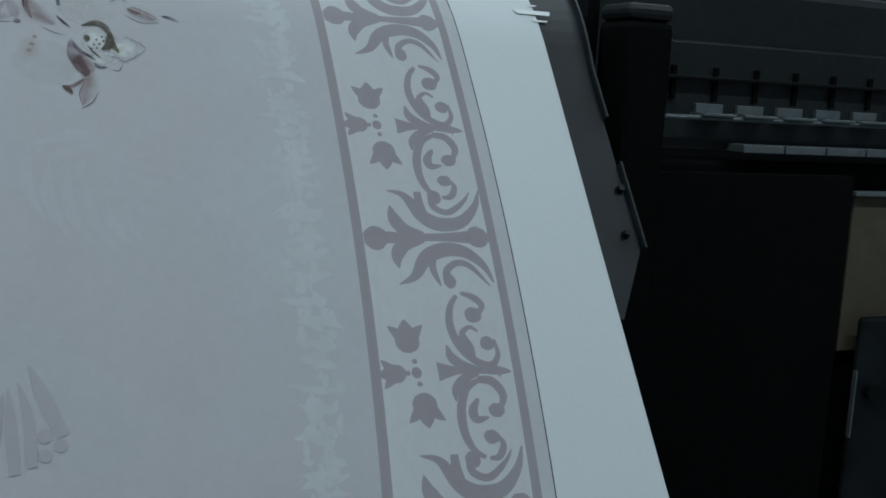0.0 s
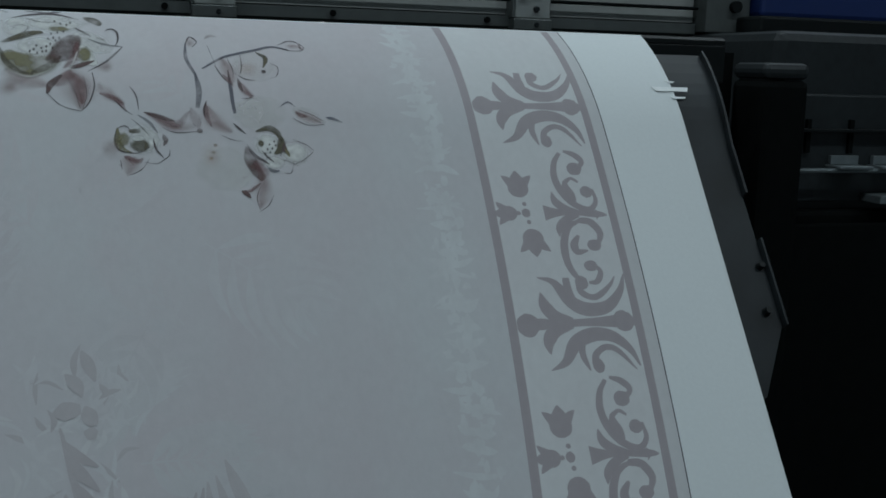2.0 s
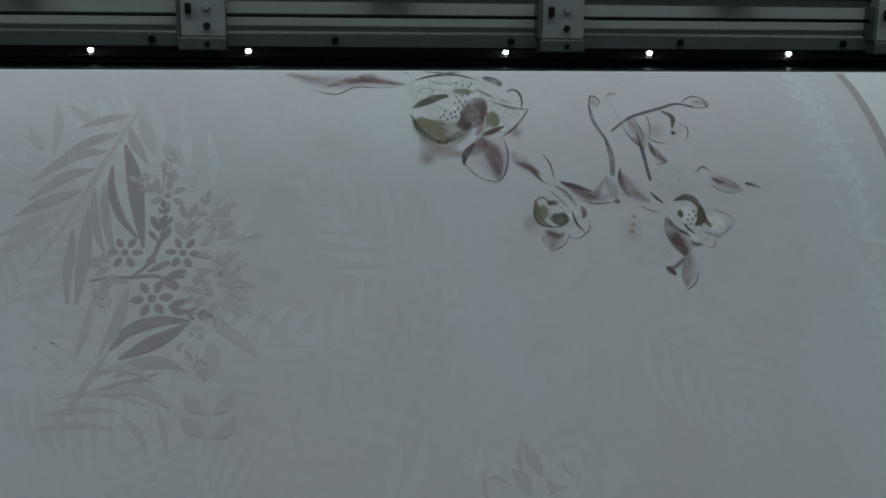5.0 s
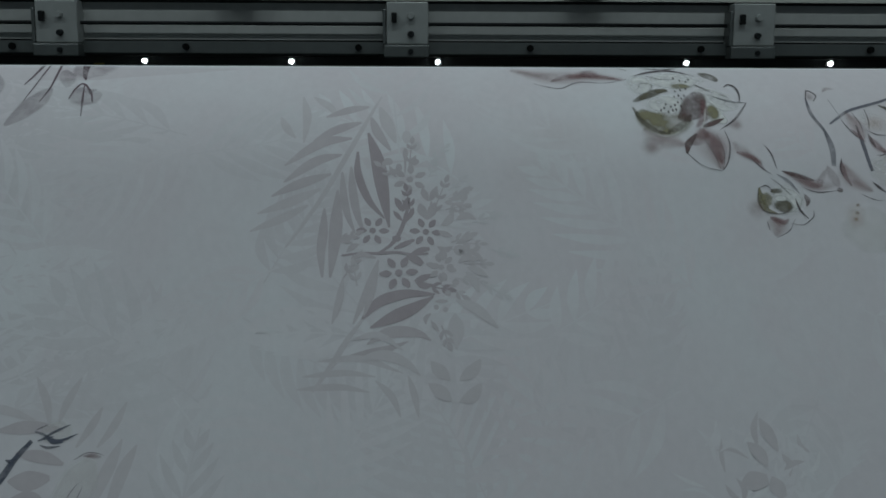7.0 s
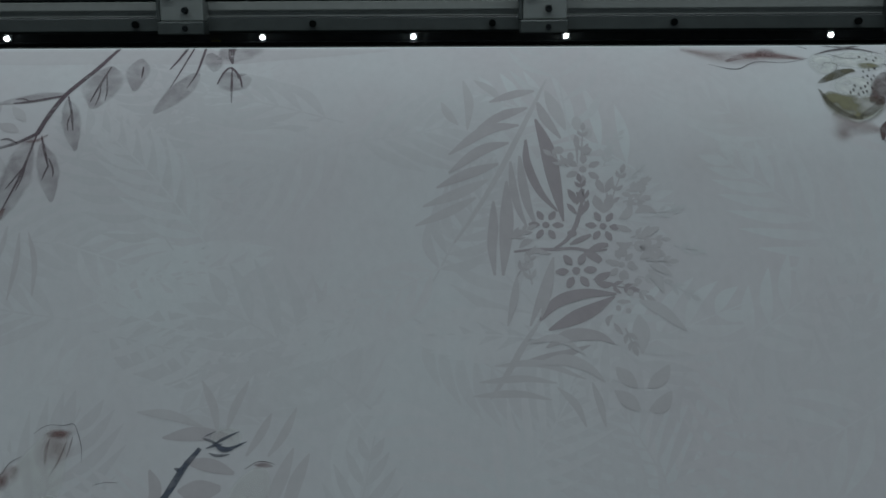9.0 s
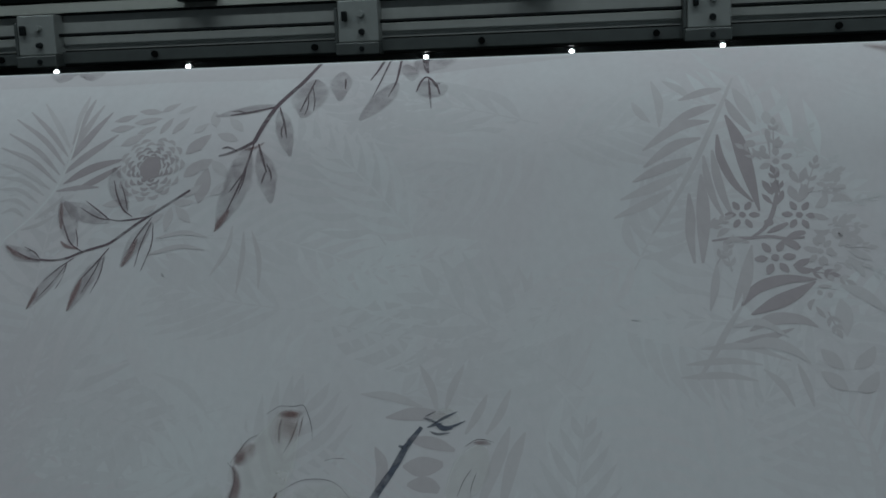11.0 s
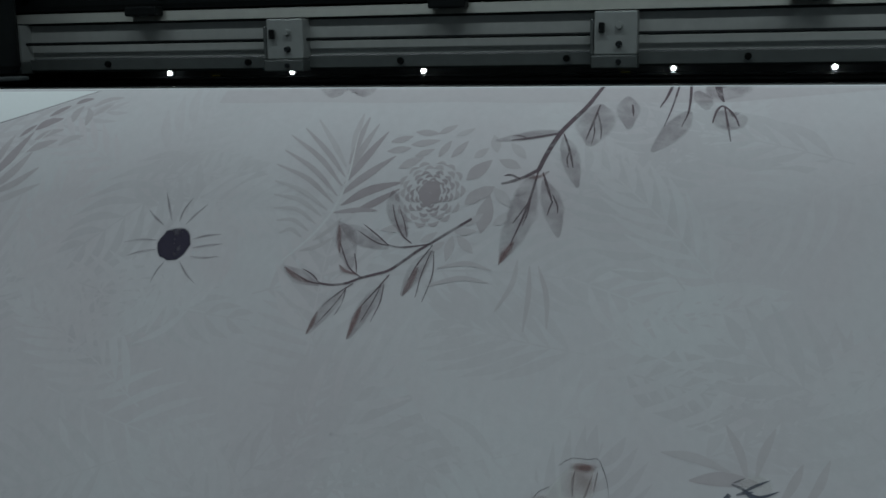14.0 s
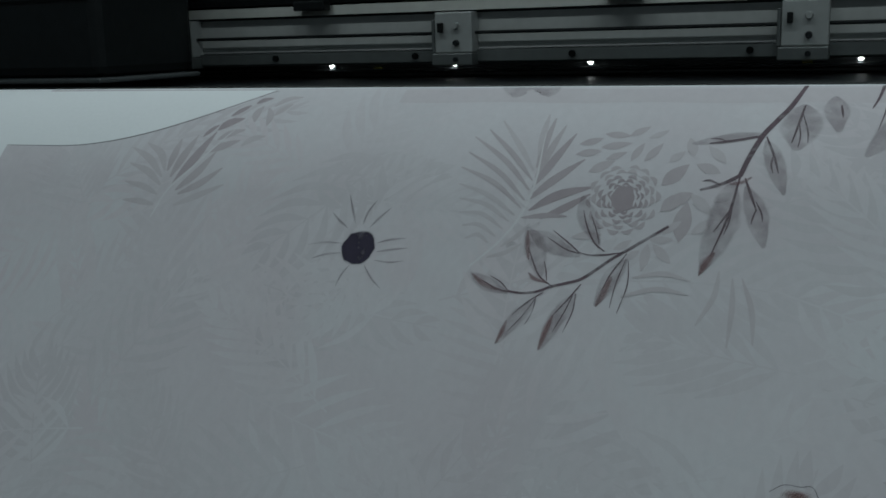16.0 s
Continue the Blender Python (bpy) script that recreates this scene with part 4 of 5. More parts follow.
def draw_branch_low(p):
    p.brush(TWIG, 2.5, 2.8, 2.0, (67, -51), (51, -39), (38, -29), (26, -20), (16, -11), (5, -2), (-6, 2), (-18, 6), (-29, 11), (-41, 13), (-52, 12))
    p.brush(TWIG, 1.0, 1.7, 1.0, (36, -27), (21, -24), (9, -23), (0, -25))
    p.brush(TWIG, 1.0, 1.3, 0.5, (0, -25), (-10, -33), (-24, -43))
    p.brush(TWIG, 1.0, 1.1, 0.5, (1, -24), (-11, -27), (-28, -37))
    p.brush(TWIG, 1.0, 1.6, 0.5, (20, -27), (11, -34), (3, -48), (-2, -62))
    p.brush(TWIG, 0.5, 1.0, 0.5, (15, -33), (11, -45), (5, -58))
    p.brush(TWIG, 1.0, 1.5, 0.5, (-16, 6), (-28, -2), (-35, -13), (-42, -27))
    p.brush(TWIG, 0.5, 1.2, 0.5, (-22, 1), (-24, -8), (-27, -16))
    p.brush(TWIG, 1.0, 1.5, 0.5, (-48, 13), (-61, 11), (-76, 4))
    p.brush(TWIG, 0.5, 1.2, 0.5, (-52, 12), (-59, 5), (-69, 0))
    p.brush(TWIG, 1.0, 1.3, 0.5, (-23, 11), (-34, 20), (-45, 32))
    p.brush(TWIG, 0.5, 1.1, 0.5, (-27, 14), (-35, 30), (-46, 46))
    p.brush(TWIG, 0.5, 1.0, 0.5, (-28, 16), (-29, 28), (-33, 39))
    p.brush(TWIG, 1.0, 1.5, 0.5, (6, 2), (-2, 15), (-13, 31))
    p.brush(TWIG, 0.5, 1.1, 0.5, (2, 8), (-3, 25), (-10, 43))
    p.brush(TWIG, 0.5, 1.0, 0.5, (3, 10), (3, 25), (-2, 43))
    p.brush(TWIG, 1.0, 1.5, 0.5, (38, -26), (28, -8), (23, 6))
    p.brush(TWIG, 0.5, 1.1, 0.5, (38, -21), (33, 0), (31, 20))
    p.brush(TWIG, 0.5, 1.0, 0.5, (40, -20), (42, 0), (37, 24))
    p.brush(LEAFW, 2.1, 17.8, 2.1, (-5, -76), (3, -53), (16, -31))
    p.brush(LEAFW, 1.6, 20.8, 3.1, (-46, -45), (-37, -28), (-27, -1))
    p.brush(LEAFW, 2.1, 18.7, 3.1, (-44, -42), (-20, -29), (2, -22))
    p.brush(LEAFW, 1.6, 13.4, 2.1, (-87, -2), (-71, 7), (-51, 14))
    p.brush(LEAFW, 2.0, 13.9, 2.5, (-27, 17), (-41, 34), (-53, 57))
    p.brush(LEAFW, 2.0, 16.7, 2.5, (4, 10), (-8, 31), (-18, 59))
    p.brush(LEAFW, 2.0, 16.0, 2.5, (39, -22), (29, -4), (19, 20))
    p.brush(PLUM, 1.5, 5.9, 1.5, (-48, 37), (-51, 48), (-54, 57))
    p.brush(PLUM, 1.9, 8.3, 1.5, (-12, 30), (-16, 45), (-19, 59))
    p.brush(PLUM, 2.0, 7.9, 1.5, (29, -6), (24, 10), (20, 20))
    p.brush(PLUM, 1.6, 6.2, 1.6, (-85, -1), (-74, 7), (-61, 12))
    p.brush(PLUM, 1.5, 5.6, 1.5, (-38, -5), (-32, 0), (-21, 3))
    p.brush(PLUM, 1.6, 5.2, 1.6, (-45, -42), (-43, -29), (-40, -16))


def draw_branch_high(p):
    p.brush(TWIG, 3.7, 5.0, 4.3, (27, -72), (17, -40), (7, -20), (-2, -3), (-10, 20), (-15, 38))
    p.brush(TWIG, 3.8, 3.2, 2.1, (-14, 37), (-26, 45), (-35, 49), (-44, 52))
    p.brush(TWIG, 1.1, 2.2, 0.5, (-29, 47), (-37, 43), (-43, 44))
    p.brush(TWIG, 2.5, 2.8, 1.2, (-1, -3), (-16, 1), (-29, 4), (-42, 6))
    p.brush(TWIG, 0.6, 1.2, 0.6, (-28, 4), (-35, 1), (-42, 1))
    p.brush(TWIG, 1.5, 2.3, 0.8, (-15, 39), (-18, 62), (-22, 81), (-30, 108))
    p.brush(TWIG, 1.0, 1.5, 0.5, (-18, 63), (-19, 77), (-22, 90))
    p.brush(TWIG, 1.0, 1.5, 0.5, (-20, 70), (-26, 81), (-30, 88))
    p.brush(TWIG, 1.0, 2.4, 1.0, (-11, 40), (-5, 56), (0, 69))
    p.brush(TWIG, 0.8, 1.5, 0.5, (0, 67), (-2, 74), (-3, 80))
    p.brush(TWIG, 0.8, 1.5, 0.5, (-1, 61), (4, 71), (5, 78))
    p.brush(TWIG, 1.2, 2.1, 0.9, (1, -2), (8, 17), (13, 35))
    p.brush(TWIG, 0.6, 1.3, 0.6, (8, 17), (7, 27), (9, 35))
    p.brush(TWIG, 1.3, 2.2, 0.7, (27, -40), (24, -18), (20, 5))
    p.brush(TWIG, 0.6, 1.5, 0.6, (26, -29), (31, -9), (32, 4))
    p.brush(TWIG, 0.6, 1.2, 0.6, (24, -18), (26, -3), (25, 9))
    p.brush(LEAFW, 3.0, 28.2, 3.0, (-19, 40), (-25, 84), (-36, 124))
    p.brush(LEAFW, 2.5, 20.1, 2.5, (-10, 46), (1, 73), (8, 100))
    p.brush(LEAFW, 2.2, 17.9, 2.8, (1, 1), (10, 27), (19, 55))
    p.brush(LEAFW, 5.2, 36.1, 5.2, (27, -42), (26, -14), (24, 13))
    p.brush(LEAFW, 2.5, 12.4, 2.5, (-1, -5), (-26, 0), (-56, 7))
    p.brush(PLUM, 2.0, 8.9, 1.5, (-27, 105), (-33, 115), (-37, 125))
    p.brush(PLUM, 1.6, 4.9, 1.6, (-6, 39), (-13, 44), (-22, 46))
    p.brush(TWIG, 1.2, 1.9, 0.6, (54, -40), (55, -33), (56, -24))
    p.brush(LEAFW, 3.7, 22.2, 3.7, (49, -53), (51, -32), (54, -7))


def draw_spray(p):
    p.brush(TWIG, 1.3, 1.9, 0.6, (95, -116), (88, -44), (82, -11))
    p.brush(TWIG, 1.2, 2.5, 0.6, (99, -116), (101, -40), (96, -11))
    p.brush(TWIG, 1.1, 3.2, 1.1, (92, -116), (83, -58), (77, -36))
    p.brush(TWIG, 5.4, 7.2, 1.8, (118, -116), (124, -61), (128, -44))
    p.brush(TWIG, 1.2, 2.5, 1.2, (120, -16), (123, -32), (128, -38), (137, -25), (141, -12))
    p.brush(TWIG, 1.1, 2.2, 0.6, (129, -36), (132, -15), (135, 6))
    p.brush(LEAFW, 4.4, 24.0, 3.3, (102, -32), (90, -7), (74, 18))
    p.brush(LEAFW, 4.5, 28.3, 5.7, (124, -32), (135, -18), (146, -25))
    p.brush(LEAFW, 5.1, 16.5, 2.5, (105, -62), (113, -44), (115, -32))
    p.brush(LEAFW, 10.6, 45.7, 10.6, (117, -76), (128, -63), (140, -110))


def draw_leaf_tips(p):
    p.brush(LEAFW, 7.2, 32.3, 3.6, (-214, -55), (-221, -65), (-237, -116))
    p.brush(LEAFW, 7.2, 39.6, 7.2, (-197, -55), (-195, -65), (-205, -116))


def draw_dark_dot(p):
    p.spot(INDIGO, 16.2, 17.0, (0, 0))
    p.brush(RAYW, 0.6, 3.4, 0.6, (-8, -22), (-15, -37), (-21, -50))
    p.brush(RAYW, 0.6, 3.4, 0.6, (-15, -18), (-25, -25), (-33, -32))
    p.brush(RAYW, 0.5, 3.3, 0.5, (6, -19), (13, -29), (22, -39))
    p.brush(RAYW, 0.6, 3.3, 0.6, (-1, -22), (1, -34), (7, -46))
    p.brush(RAYW, 0.5, 3.3, 0.5, (16, -5), (29, -9), (43, -11))
    p.brush(RAYW, 0.5, 3.2, 0.5, (18, 3), (33, 0), (46, -2))
    p.brush(RAYW, 0.5, 2.6, 0.5, (18, 11), (32, 12), (45, 10))
    p.brush(RAYW, 0.6, 2.8, 0.6, (-17, -3), (-33, -3), (-49, 0))
    p.brush(RAYW, 0.5, 2.7, 0.5, (-15, 6), (-29, 8), (-42, 13))
    p.brush(RAYW, 0.5, 2.6, 0.5, (10, 16), (20, 28), (30, 36))
    p.brush(RAYW, 0.5, 2.7, 0.5, (-4, 17), (-9, 26), (-12, 37))


def draw_rose_leaves(p):
    p.brush(INK3, 1.1, 8.8, 1.1, (-81, 16), (-58, 1), (-30, -8))
    p.brush(INK3, 1.1, 6.9, 1.1, (-70, 23), (-52, 13), (-32, -1))
    p.brush(INK, 1.1, 8.0, 1.1, (-84, 7), (-66, -12), (-42, -35))
    p.brush(INK, 1.2, 7.7, 1.2, (-82, -5), (-70, -30), (-55, -63))
    p.brush(INK2, 1.2, 6.7, 1.2, (-81, -15), (-75, -39), (-66, -73))
    p.brush(INK2, 1.3, 6.4, 1.3, (-82, -25), (-80, -50), (-77, -82))
    p.brush(FAINT, 1.3, 6.0, 1.3, (-83, -38), (-84, -61), (-84, -87))
    p.brush(INK, 1.1, 4.8, 1.1, (-86, 23), (-66, 20), (-48, 20))
    p.brush(FAINT, 1.1, 4.2, 1.1, (-99, 50), (-86, 39), (-78, 28))
    p.brush(FAINT, 1.0, 4.2, 1.0, (-109, 60), (-94, 55), (-81, 46))
    p.brush(FAINT, 1.3, 5.1, 1.3, (-84, -22), (-101, -47), (-124, -78))
    p.brush(INK2, 1.2, 4.9, 1.2, (-83, -12), (-104, -37), (-134, -67))
    p.brush(INK2, 1.2, 4.9, 1.2, (-84, -3), (-110, -31), (-145, -58))
    p.brush(INK2, 1.2, 4.7, 1.2, (-86, 7), (-113, -19), (-146, -40))
    p.brush(INK2, 1.1, 4.6, 1.1, (-88, 14), (-116, -9), (-149, -24))
    p.brush(FAINT, 1.1, 4.5, 1.1, (-92, 21), (-119, 3), (-147, -7))
    p.brush(FAINT, 1.1, 4.4, 1.1, (-96, 27), (-119, 12), (-144, 7))
    p.brush(FAINT, 1.1, 3.8, 1.1, (-100, 34), (-120, 21), (-141, 20))
    p.brush(FAINT, 1.1, 3.8, 1.1, (-105, 41), (-121, 31), (-136, 32))
    p.brush(FAINT, 1.1, 3.8, 1.1, (-110, 47), (-121, 40), (-131, 44))
    p.brush(PALE, 1.6, 2.2, 0.5, (-122, 69), (-100, 44), (-86, 18), (-80, -15), (-82, -63))
    p.brush(INK2, 0.8, 9.4, 0.6, (-37, -22), (-27, -28), (-17, -34))
    p.brush(INK2, 0.8, 8.0, 0.6, (-51, -40), (-40, -42), (-30, -44))
    p.brush(INK2, 0.8, 7.7, 0.6, (-50, -51), (-40, -54), (-31, -58))
    p.brush(INK2, 0.8, 8.1, 0.6, (-31, -48), (-19, -50), (-6, -53))
    p.brush(INK2, 0.8, 7.7, 0.6, (-30, -63), (-19, -62), (-8, -61))
    p.brush(INK2, 0.8, 6.9, 0.6, (-4, -34), (0, -44), (4, -53))
    p.brush(INK2, 0.8, 6.6, 0.6, (-25, -35), (-17, -39), (-9, -43))
    p.brush(INK2, 0.8, 7.4, 0.6, (7, -34), (13, -43), (19, -53))
    p.brush(INK2, 0.8, 7.3, 0.6, (-9, -61), (-1, -67), (6, -72))
    p.brush(FAINT, 0.8, 6.5, 0.6, (7, -59), (15, -63), (22, -68))
    p.brush(INK2, 0.8, 12.6, 0.6, (24, -11), (33, -21), (43, -32))
    p.brush(INK2, 0.8, 9.4, 0.6, (49, -32), (59, -28), (68, -24))
    p.brush(FAINT, 0.8, 8.8, 0.6, (46, -40), (43, -50), (40, -60))
    p.brush(FAINT, 0.8, 7.8, 0.6, (27, -34), (32, -39), (38, -45))
    p.brush(INK2, 0.8, 11.2, 0.6, (32, 5), (41, 0), (49, -5))
    p.brush(INK2, 0.8, 14.2, 0.6, (43, 38), (44, 21), (46, 3))
    p.brush(INK2, 0.8, 11.8, 0.6, (26, 12), (34, 4), (41, -5))
    p.brush(FAINT, 0.8, 9.2, 0.6, (48, -4), (57, 5), (66, 14))
    p.brush(FAINT, 0.8, 9.1, 0.6, (52, 30), (60, 24), (68, 17))
    p.brush(FAINT, 0.8, 7.9, 0.6, (65, 2), (72, -2), (79, -6))
    p.brush(FAINT, 0.8, 8.5, 0.6, (71, -34), (64, -42), (56, -51))
    p.brush(FAINT, 0.8, 8.0, 0.6, (20, 41), (19, 53), (18, 64))
    p.brush(FAINT, 0.8, 7.9, 0.6, (24, 41), (32, 49), (39, 56))
    p.brush(FAINT, 0.8, 6.6, 0.6, (21, 37), (30, 37), (39, 36))
    p.brush(FAINT, 0.8, 6.0, 0.6, (14, 47), (9, 51), (4, 56))
    p.brush(FAINT, 0.8, 6.1, 0.6, (30, 32), (36, 26), (43, 20))
    p.brush(FAINT, 0.8, 7.2, 0.6, (-41, 38), (-29, 36), (-17, 35))
    p.brush(FAINT, 0.8, 6.1, 0.6, (-6, 47), (1, 43), (7, 38))
    p.brush(FAINT, 1.0, 4.4, 1.0, (12, 70), (35, 65), (56, 70))
    p.brush(FAINT, 1.0, 4.4, 1.0, (5, 86), (32, 78), (55, 81))
    p.brush(FAINT, 1.0, 4.3, 1.0, (76, 60), (74, 81), (63, 105))
    p.brush(FAINT, 0.9, 4.3, 0.9, (86, 65), (88, 90), (87, 120))
    p.brush(FAINT, 0.9, 4.2, 0.9, (93, 65), (102, 90), (105, 117))


def draw_rim_leaves(p):
    p.brush(INK, 2.0, 10.7, 1.3, (-12, 38), (1, 9), (13, -27))
    p.brush(INK2, 2.0, 9.4, 1.3, (-17, 29), (-11, 2), (-6, -22))
    p.brush(INK2, 2.0, 8.2, 1.4, (-23, 22), (-23, -1), (-23, -17))
    p.brush(FAINT, 2.1, 7.7, 1.4, (-26, 22), (-39, 2), (-61, -11))
    p.brush(FAINT, 2.1, 7.6, 1.4, (-27, 29), (-49, 9), (-76, -5))
    p.brush(FAINT, 2.0, 7.3, 1.3, (-25, 38), (-46, 23), (-71, 14))
    p.brush(FAINT, 1.9, 6.4, 1.3, (-25, 48), (-44, 40), (-68, 35))
    p.brush(FAINT, 1.9, 6.4, 1.3, (-25, 59), (-43, 56), (-63, 55))
    p.brush(INK2, 1.9, 9.7, 1.3, (-6, 43), (12, 22), (23, -1))
    p.brush(INK2, 1.9, 8.2, 1.3, (-2, 47), (20, 34), (38, 17))
    p.brush(FAINT, 1.8, 7.4, 1.2, (-3, 59), (22, 47), (46, 35))
    p.brush(INK3, 1.5, 11.3, 1.5, (13, -29), (21, -39), (36, -46))
    p.brush(INK3, 1.6, 7.2, 1.6, (19, -49), (27, -59), (34, -66))
    p.brush(INK3, 1.7, 7.6, 1.7, (38, -69), (44, -75), (53, -78))
    p.brush(INK3, 1.5, 5.8, 1.5, (0, -20), (6, -30), (11, -36))
    p.brush(INK2, 1.5, 8.5, 1.5, (49, -41), (46, -55), (49, -65))
    p.brush(INK2, 1.5, 7.7, 1.5, (65, -36), (63, -50), (56, -62))
    p.brush(INK2, 1.4, 9.2, 1.4, (18, -16), (30, -25), (44, -30))
    p.brush(INK2, 1.4, 9.6, 1.4, (15, -1), (29, -9), (44, -16))
    p.brush(FAINT, 1.4, 8.2, 1.4, (48, -9), (57, -18), (70, -22))
    p.brush(FAINT, 1.6, 7.8, 1.6, (67, -50), (72, -59), (80, -68))
    p.brush(FAINT, 1.7, 8.3, 1.7, (61, -64), (70, -76), (86, -80))
    p.brush(PALE, 1.3, 2.6, 0.7, (-24, 73), (-15, 43), (6, 14), (32, -30))


def draw_palm_corner(p):
    p.brush(FAINT, 1.6, 5.4, 1.2, (-28, -46), (-23, -26), (-15, 7), (-9, 35), (-6, 51))
    p.brush(INK2, 1.6, 8.6, 1.2, (-24, -26), (-13, -11), (-1, 2))
    p.brush(INK2, 1.6, 7.8, 2.3, (-19, -6), (-9, 7), (0, 13))
    p.brush(INK2, 1.5, 9.0, 1.1, (-11, 18), (4, 30), (23, 30))
    p.brush(INK2, 1.6, 10.1, 3.1, (-4, 35), (8, 43), (18, 45))
    p.brush(INK2, 1.6, 7.1, 1.2, (-26, -36), (-15, -24), (-2, -16))
    p.brush(FAINT, 1.2, 9.5, 5.5, (-12, -42), (-6, -40), (-3, -39))
    p.brush(FAINT, 1.2, 13.8, 7.3, (-33, -57), (-24, -58), (-14, -59))
    p.brush(FAINT, 1.2, 11.4, 5.7, (-11, -61), (-8, -53), (-5, -46))
    p.brush(FAINT, 1.5, 7.0, 1.2, (-24, 2), (-22, 15), (-25, 34))
    p.brush(FAINT, 1.5, 6.7, 1.1, (-20, 15), (-21, 30), (-23, 46))
    p.brush(FAINT, 1.2, 9.8, 1.2, (-25, -86), (-17, -77), (-13, -68))
    p.brush(FAINT, 1.3, 9.3, 1.3, (-14, -104), (-8, -90), (-4, -79))
    p.brush(INK3, 9.1, 9.9, 1.1, (23, 54), (32, 34), (45, 20))
    p.brush(INK2, 6.1, 6.9, 1.1, (36, 55), (47, 31), (58, 11))
    p.brush(INK2, 5.4, 6.2, 1.2, (49, 56), (57, 31), (64, 8))
    p.brush(INK2, 6.4, 6.8, 1.2, (61, 57), (65, 32), (69, 5))
    p.brush(FAINT, 7.0, 7.7, 1.2, (76, 58), (74, 29), (72, 1))
    p.brush(FAINT, 7.2, 7.2, 1.2, (86, 54), (84, 21), (78, -3))
    p.brush(INK2, 3.9, 5.5, 1.2, (29, 54), (41, 39), (50, 25))
    p.brush(FAINT, 8.3, 10.0, 1.2, (105, 35), (94, 9), (85, -14))
    p.spot(FAINT, 4.7, 4.9, (94, 34))
    p.spot(FAINT, 4.3, 4.3, (94, 47))
    p.spot(FAINT, 4.3, 4.5, (103, 41))


def draw_bouquet(p):
    p.brush(FAINT, 1.8, 4.5, 1.8, (-3, -144), (-15, -111), (-29, -77), (-44, -44), (-63, -9), (-75, 10))
    p.brush(INK3, 1.8, 11.8, 1.4, (-13, -99), (-5, -72), (0, -43), (6, -8))
    p.brush(INK3, 1.8, 6.8, 1.4, (-21, -79), (-20, -57), (-11, -33), (2, -16))
    p.brush(INK2, 1.8, 7.2, 1.4, (-26, -64), (-24, -42), (-20, -21), (-14, -3))
    p.brush(INK2, 1.8, 6.2, 1.3, (-33, -59), (-31, -37), (-27, -18), (-21, -3))
    p.brush(INK2, 1.7, 10.5, 1.7, (-36, -42), (-36, -14), (-37, 9), (-39, 36))
    p.brush(INK2, 1.7, 7.8, 1.7, (-46, -25), (-46, -4), (-47, 14), (-45, 36))
    p.brush(INK2, 2.0, 8.2, 1.5, (-11, -117), (-5, -99), (6, -80))
    p.brush(FAINT, 2.1, 10.5, 1.6, (-4, -130), (3, -108), (10, -88))
    p.brush(INK2, 2.2, 8.8, 1.7, (-13, -130), (-29, -126), (-49, -117))
    p.brush(INK2, 2.0, 9.2, 1.5, (-19, -111), (-38, -103), (-58, -90))
    p.brush(INK2, 2.0, 9.9, 1.5, (-26, -93), (-51, -88), (-80, -65))
    p.brush(INK2, 1.9, 9.4, 1.4, (-34, -76), (-55, -69), (-80, -49))
    p.brush(INK2, 1.8, 9.1, 1.4, (-42, -57), (-68, -47), (-89, -36))
    p.brush(FAINT, 1.8, 9.1, 1.4, (-50, -43), (-71, -32), (-99, -20))
    p.brush(FAINT, 1.8, 7.9, 1.3, (-59, -28), (-79, -16), (-104, -4))
    p.brush(INK3, 1.7, 2.5, 1.7, (-31, 17), (-16, 15), (-2, 15), (12, 14), (25, 16), (37, 15))
    p.brush(INK3, 1.8, 3.5, 1.3, (-2, 15), (8, 7), (15, -5), (20, -23), (22, -35))
    p.brush(INK3, 1.3, 6.8, 4.2, (20, 17), (28, 21), (32, 25))
    p.brush(INK3, 1.3, 5.1, 2.5, (24, 15), (32, 12), (38, 11))
    p.brush(INK3, 1.3, 4.4, 2.2, (10, 11), (18, 7), (26, 3))
    p.brush(INK2, 1.7, 4.2, 0.8, (-4, 19), (-16, 16), (-23, 22))
    p.brush(INK2, 1.3, 6.7, 1.3, (-2, 21), (-9, 45), (-20, 75))
    p.brush(INK3, 1.3, 9.2, 1.3, (-14, 72), (-1, 57), (19, 50), (42, 50))
    p.brush(INK3, 1.3, 10.9, 1.3, (-7, 78), (11, 69), (25, 62), (41, 52))
    p.brush(INK2, 1.2, 9.7, 1.2, (-9, 91), (7, 82), (27, 82), (39, 88))
    p.brush(FAINT, 1.2, 8.8, 1.2, (-17, 104), (3, 100), (20, 106), (31, 116))
    p.brush(FAINT, 1.2, 8.9, 1.2, (58, 55), (73, 62), (90, 78))
    p.brush(FAINT, 1.2, 12.5, 1.2, (57, 66), (58, 79), (58, 95))
    p.brush(FAINT, 1.2, 10.4, 1.2, (53, 120), (45, 112), (39, 105))
    p.brush(FAINT, 1.2, 10.1, 1.2, (60, 120), (70, 112), (76, 103))
    p.brush(FAINT, 1.2, 10.4, 1.2, (54, 136), (45, 128), (37, 122))
    p.brush(FAINT, 1.2, 10.4, 1.2, (60, 136), (69, 132), (76, 122))
    p.brush(FAINT, 1.6, 4.8, 1.6, (-13, 71), (-24, 88), (-35, 108), (-48, 129))
    p.spot(INK2, 3.9, 3.6, (4, -69))
    p.spot(INK2, 3.4, 2.9, (9, -59))
    p.spot(INK2, 4.3, 3.6, (25, -69))
    p.spot(INK2, 2.2, 5.9, (18, -77))
    p.spot(INK2, 2.6, 4.1, (13, -63))
    p.spot(FAINT, 3.9, 7.0, (19, -95))
    p.spot(FAINT, 3.5, 5.0, (27, -85))
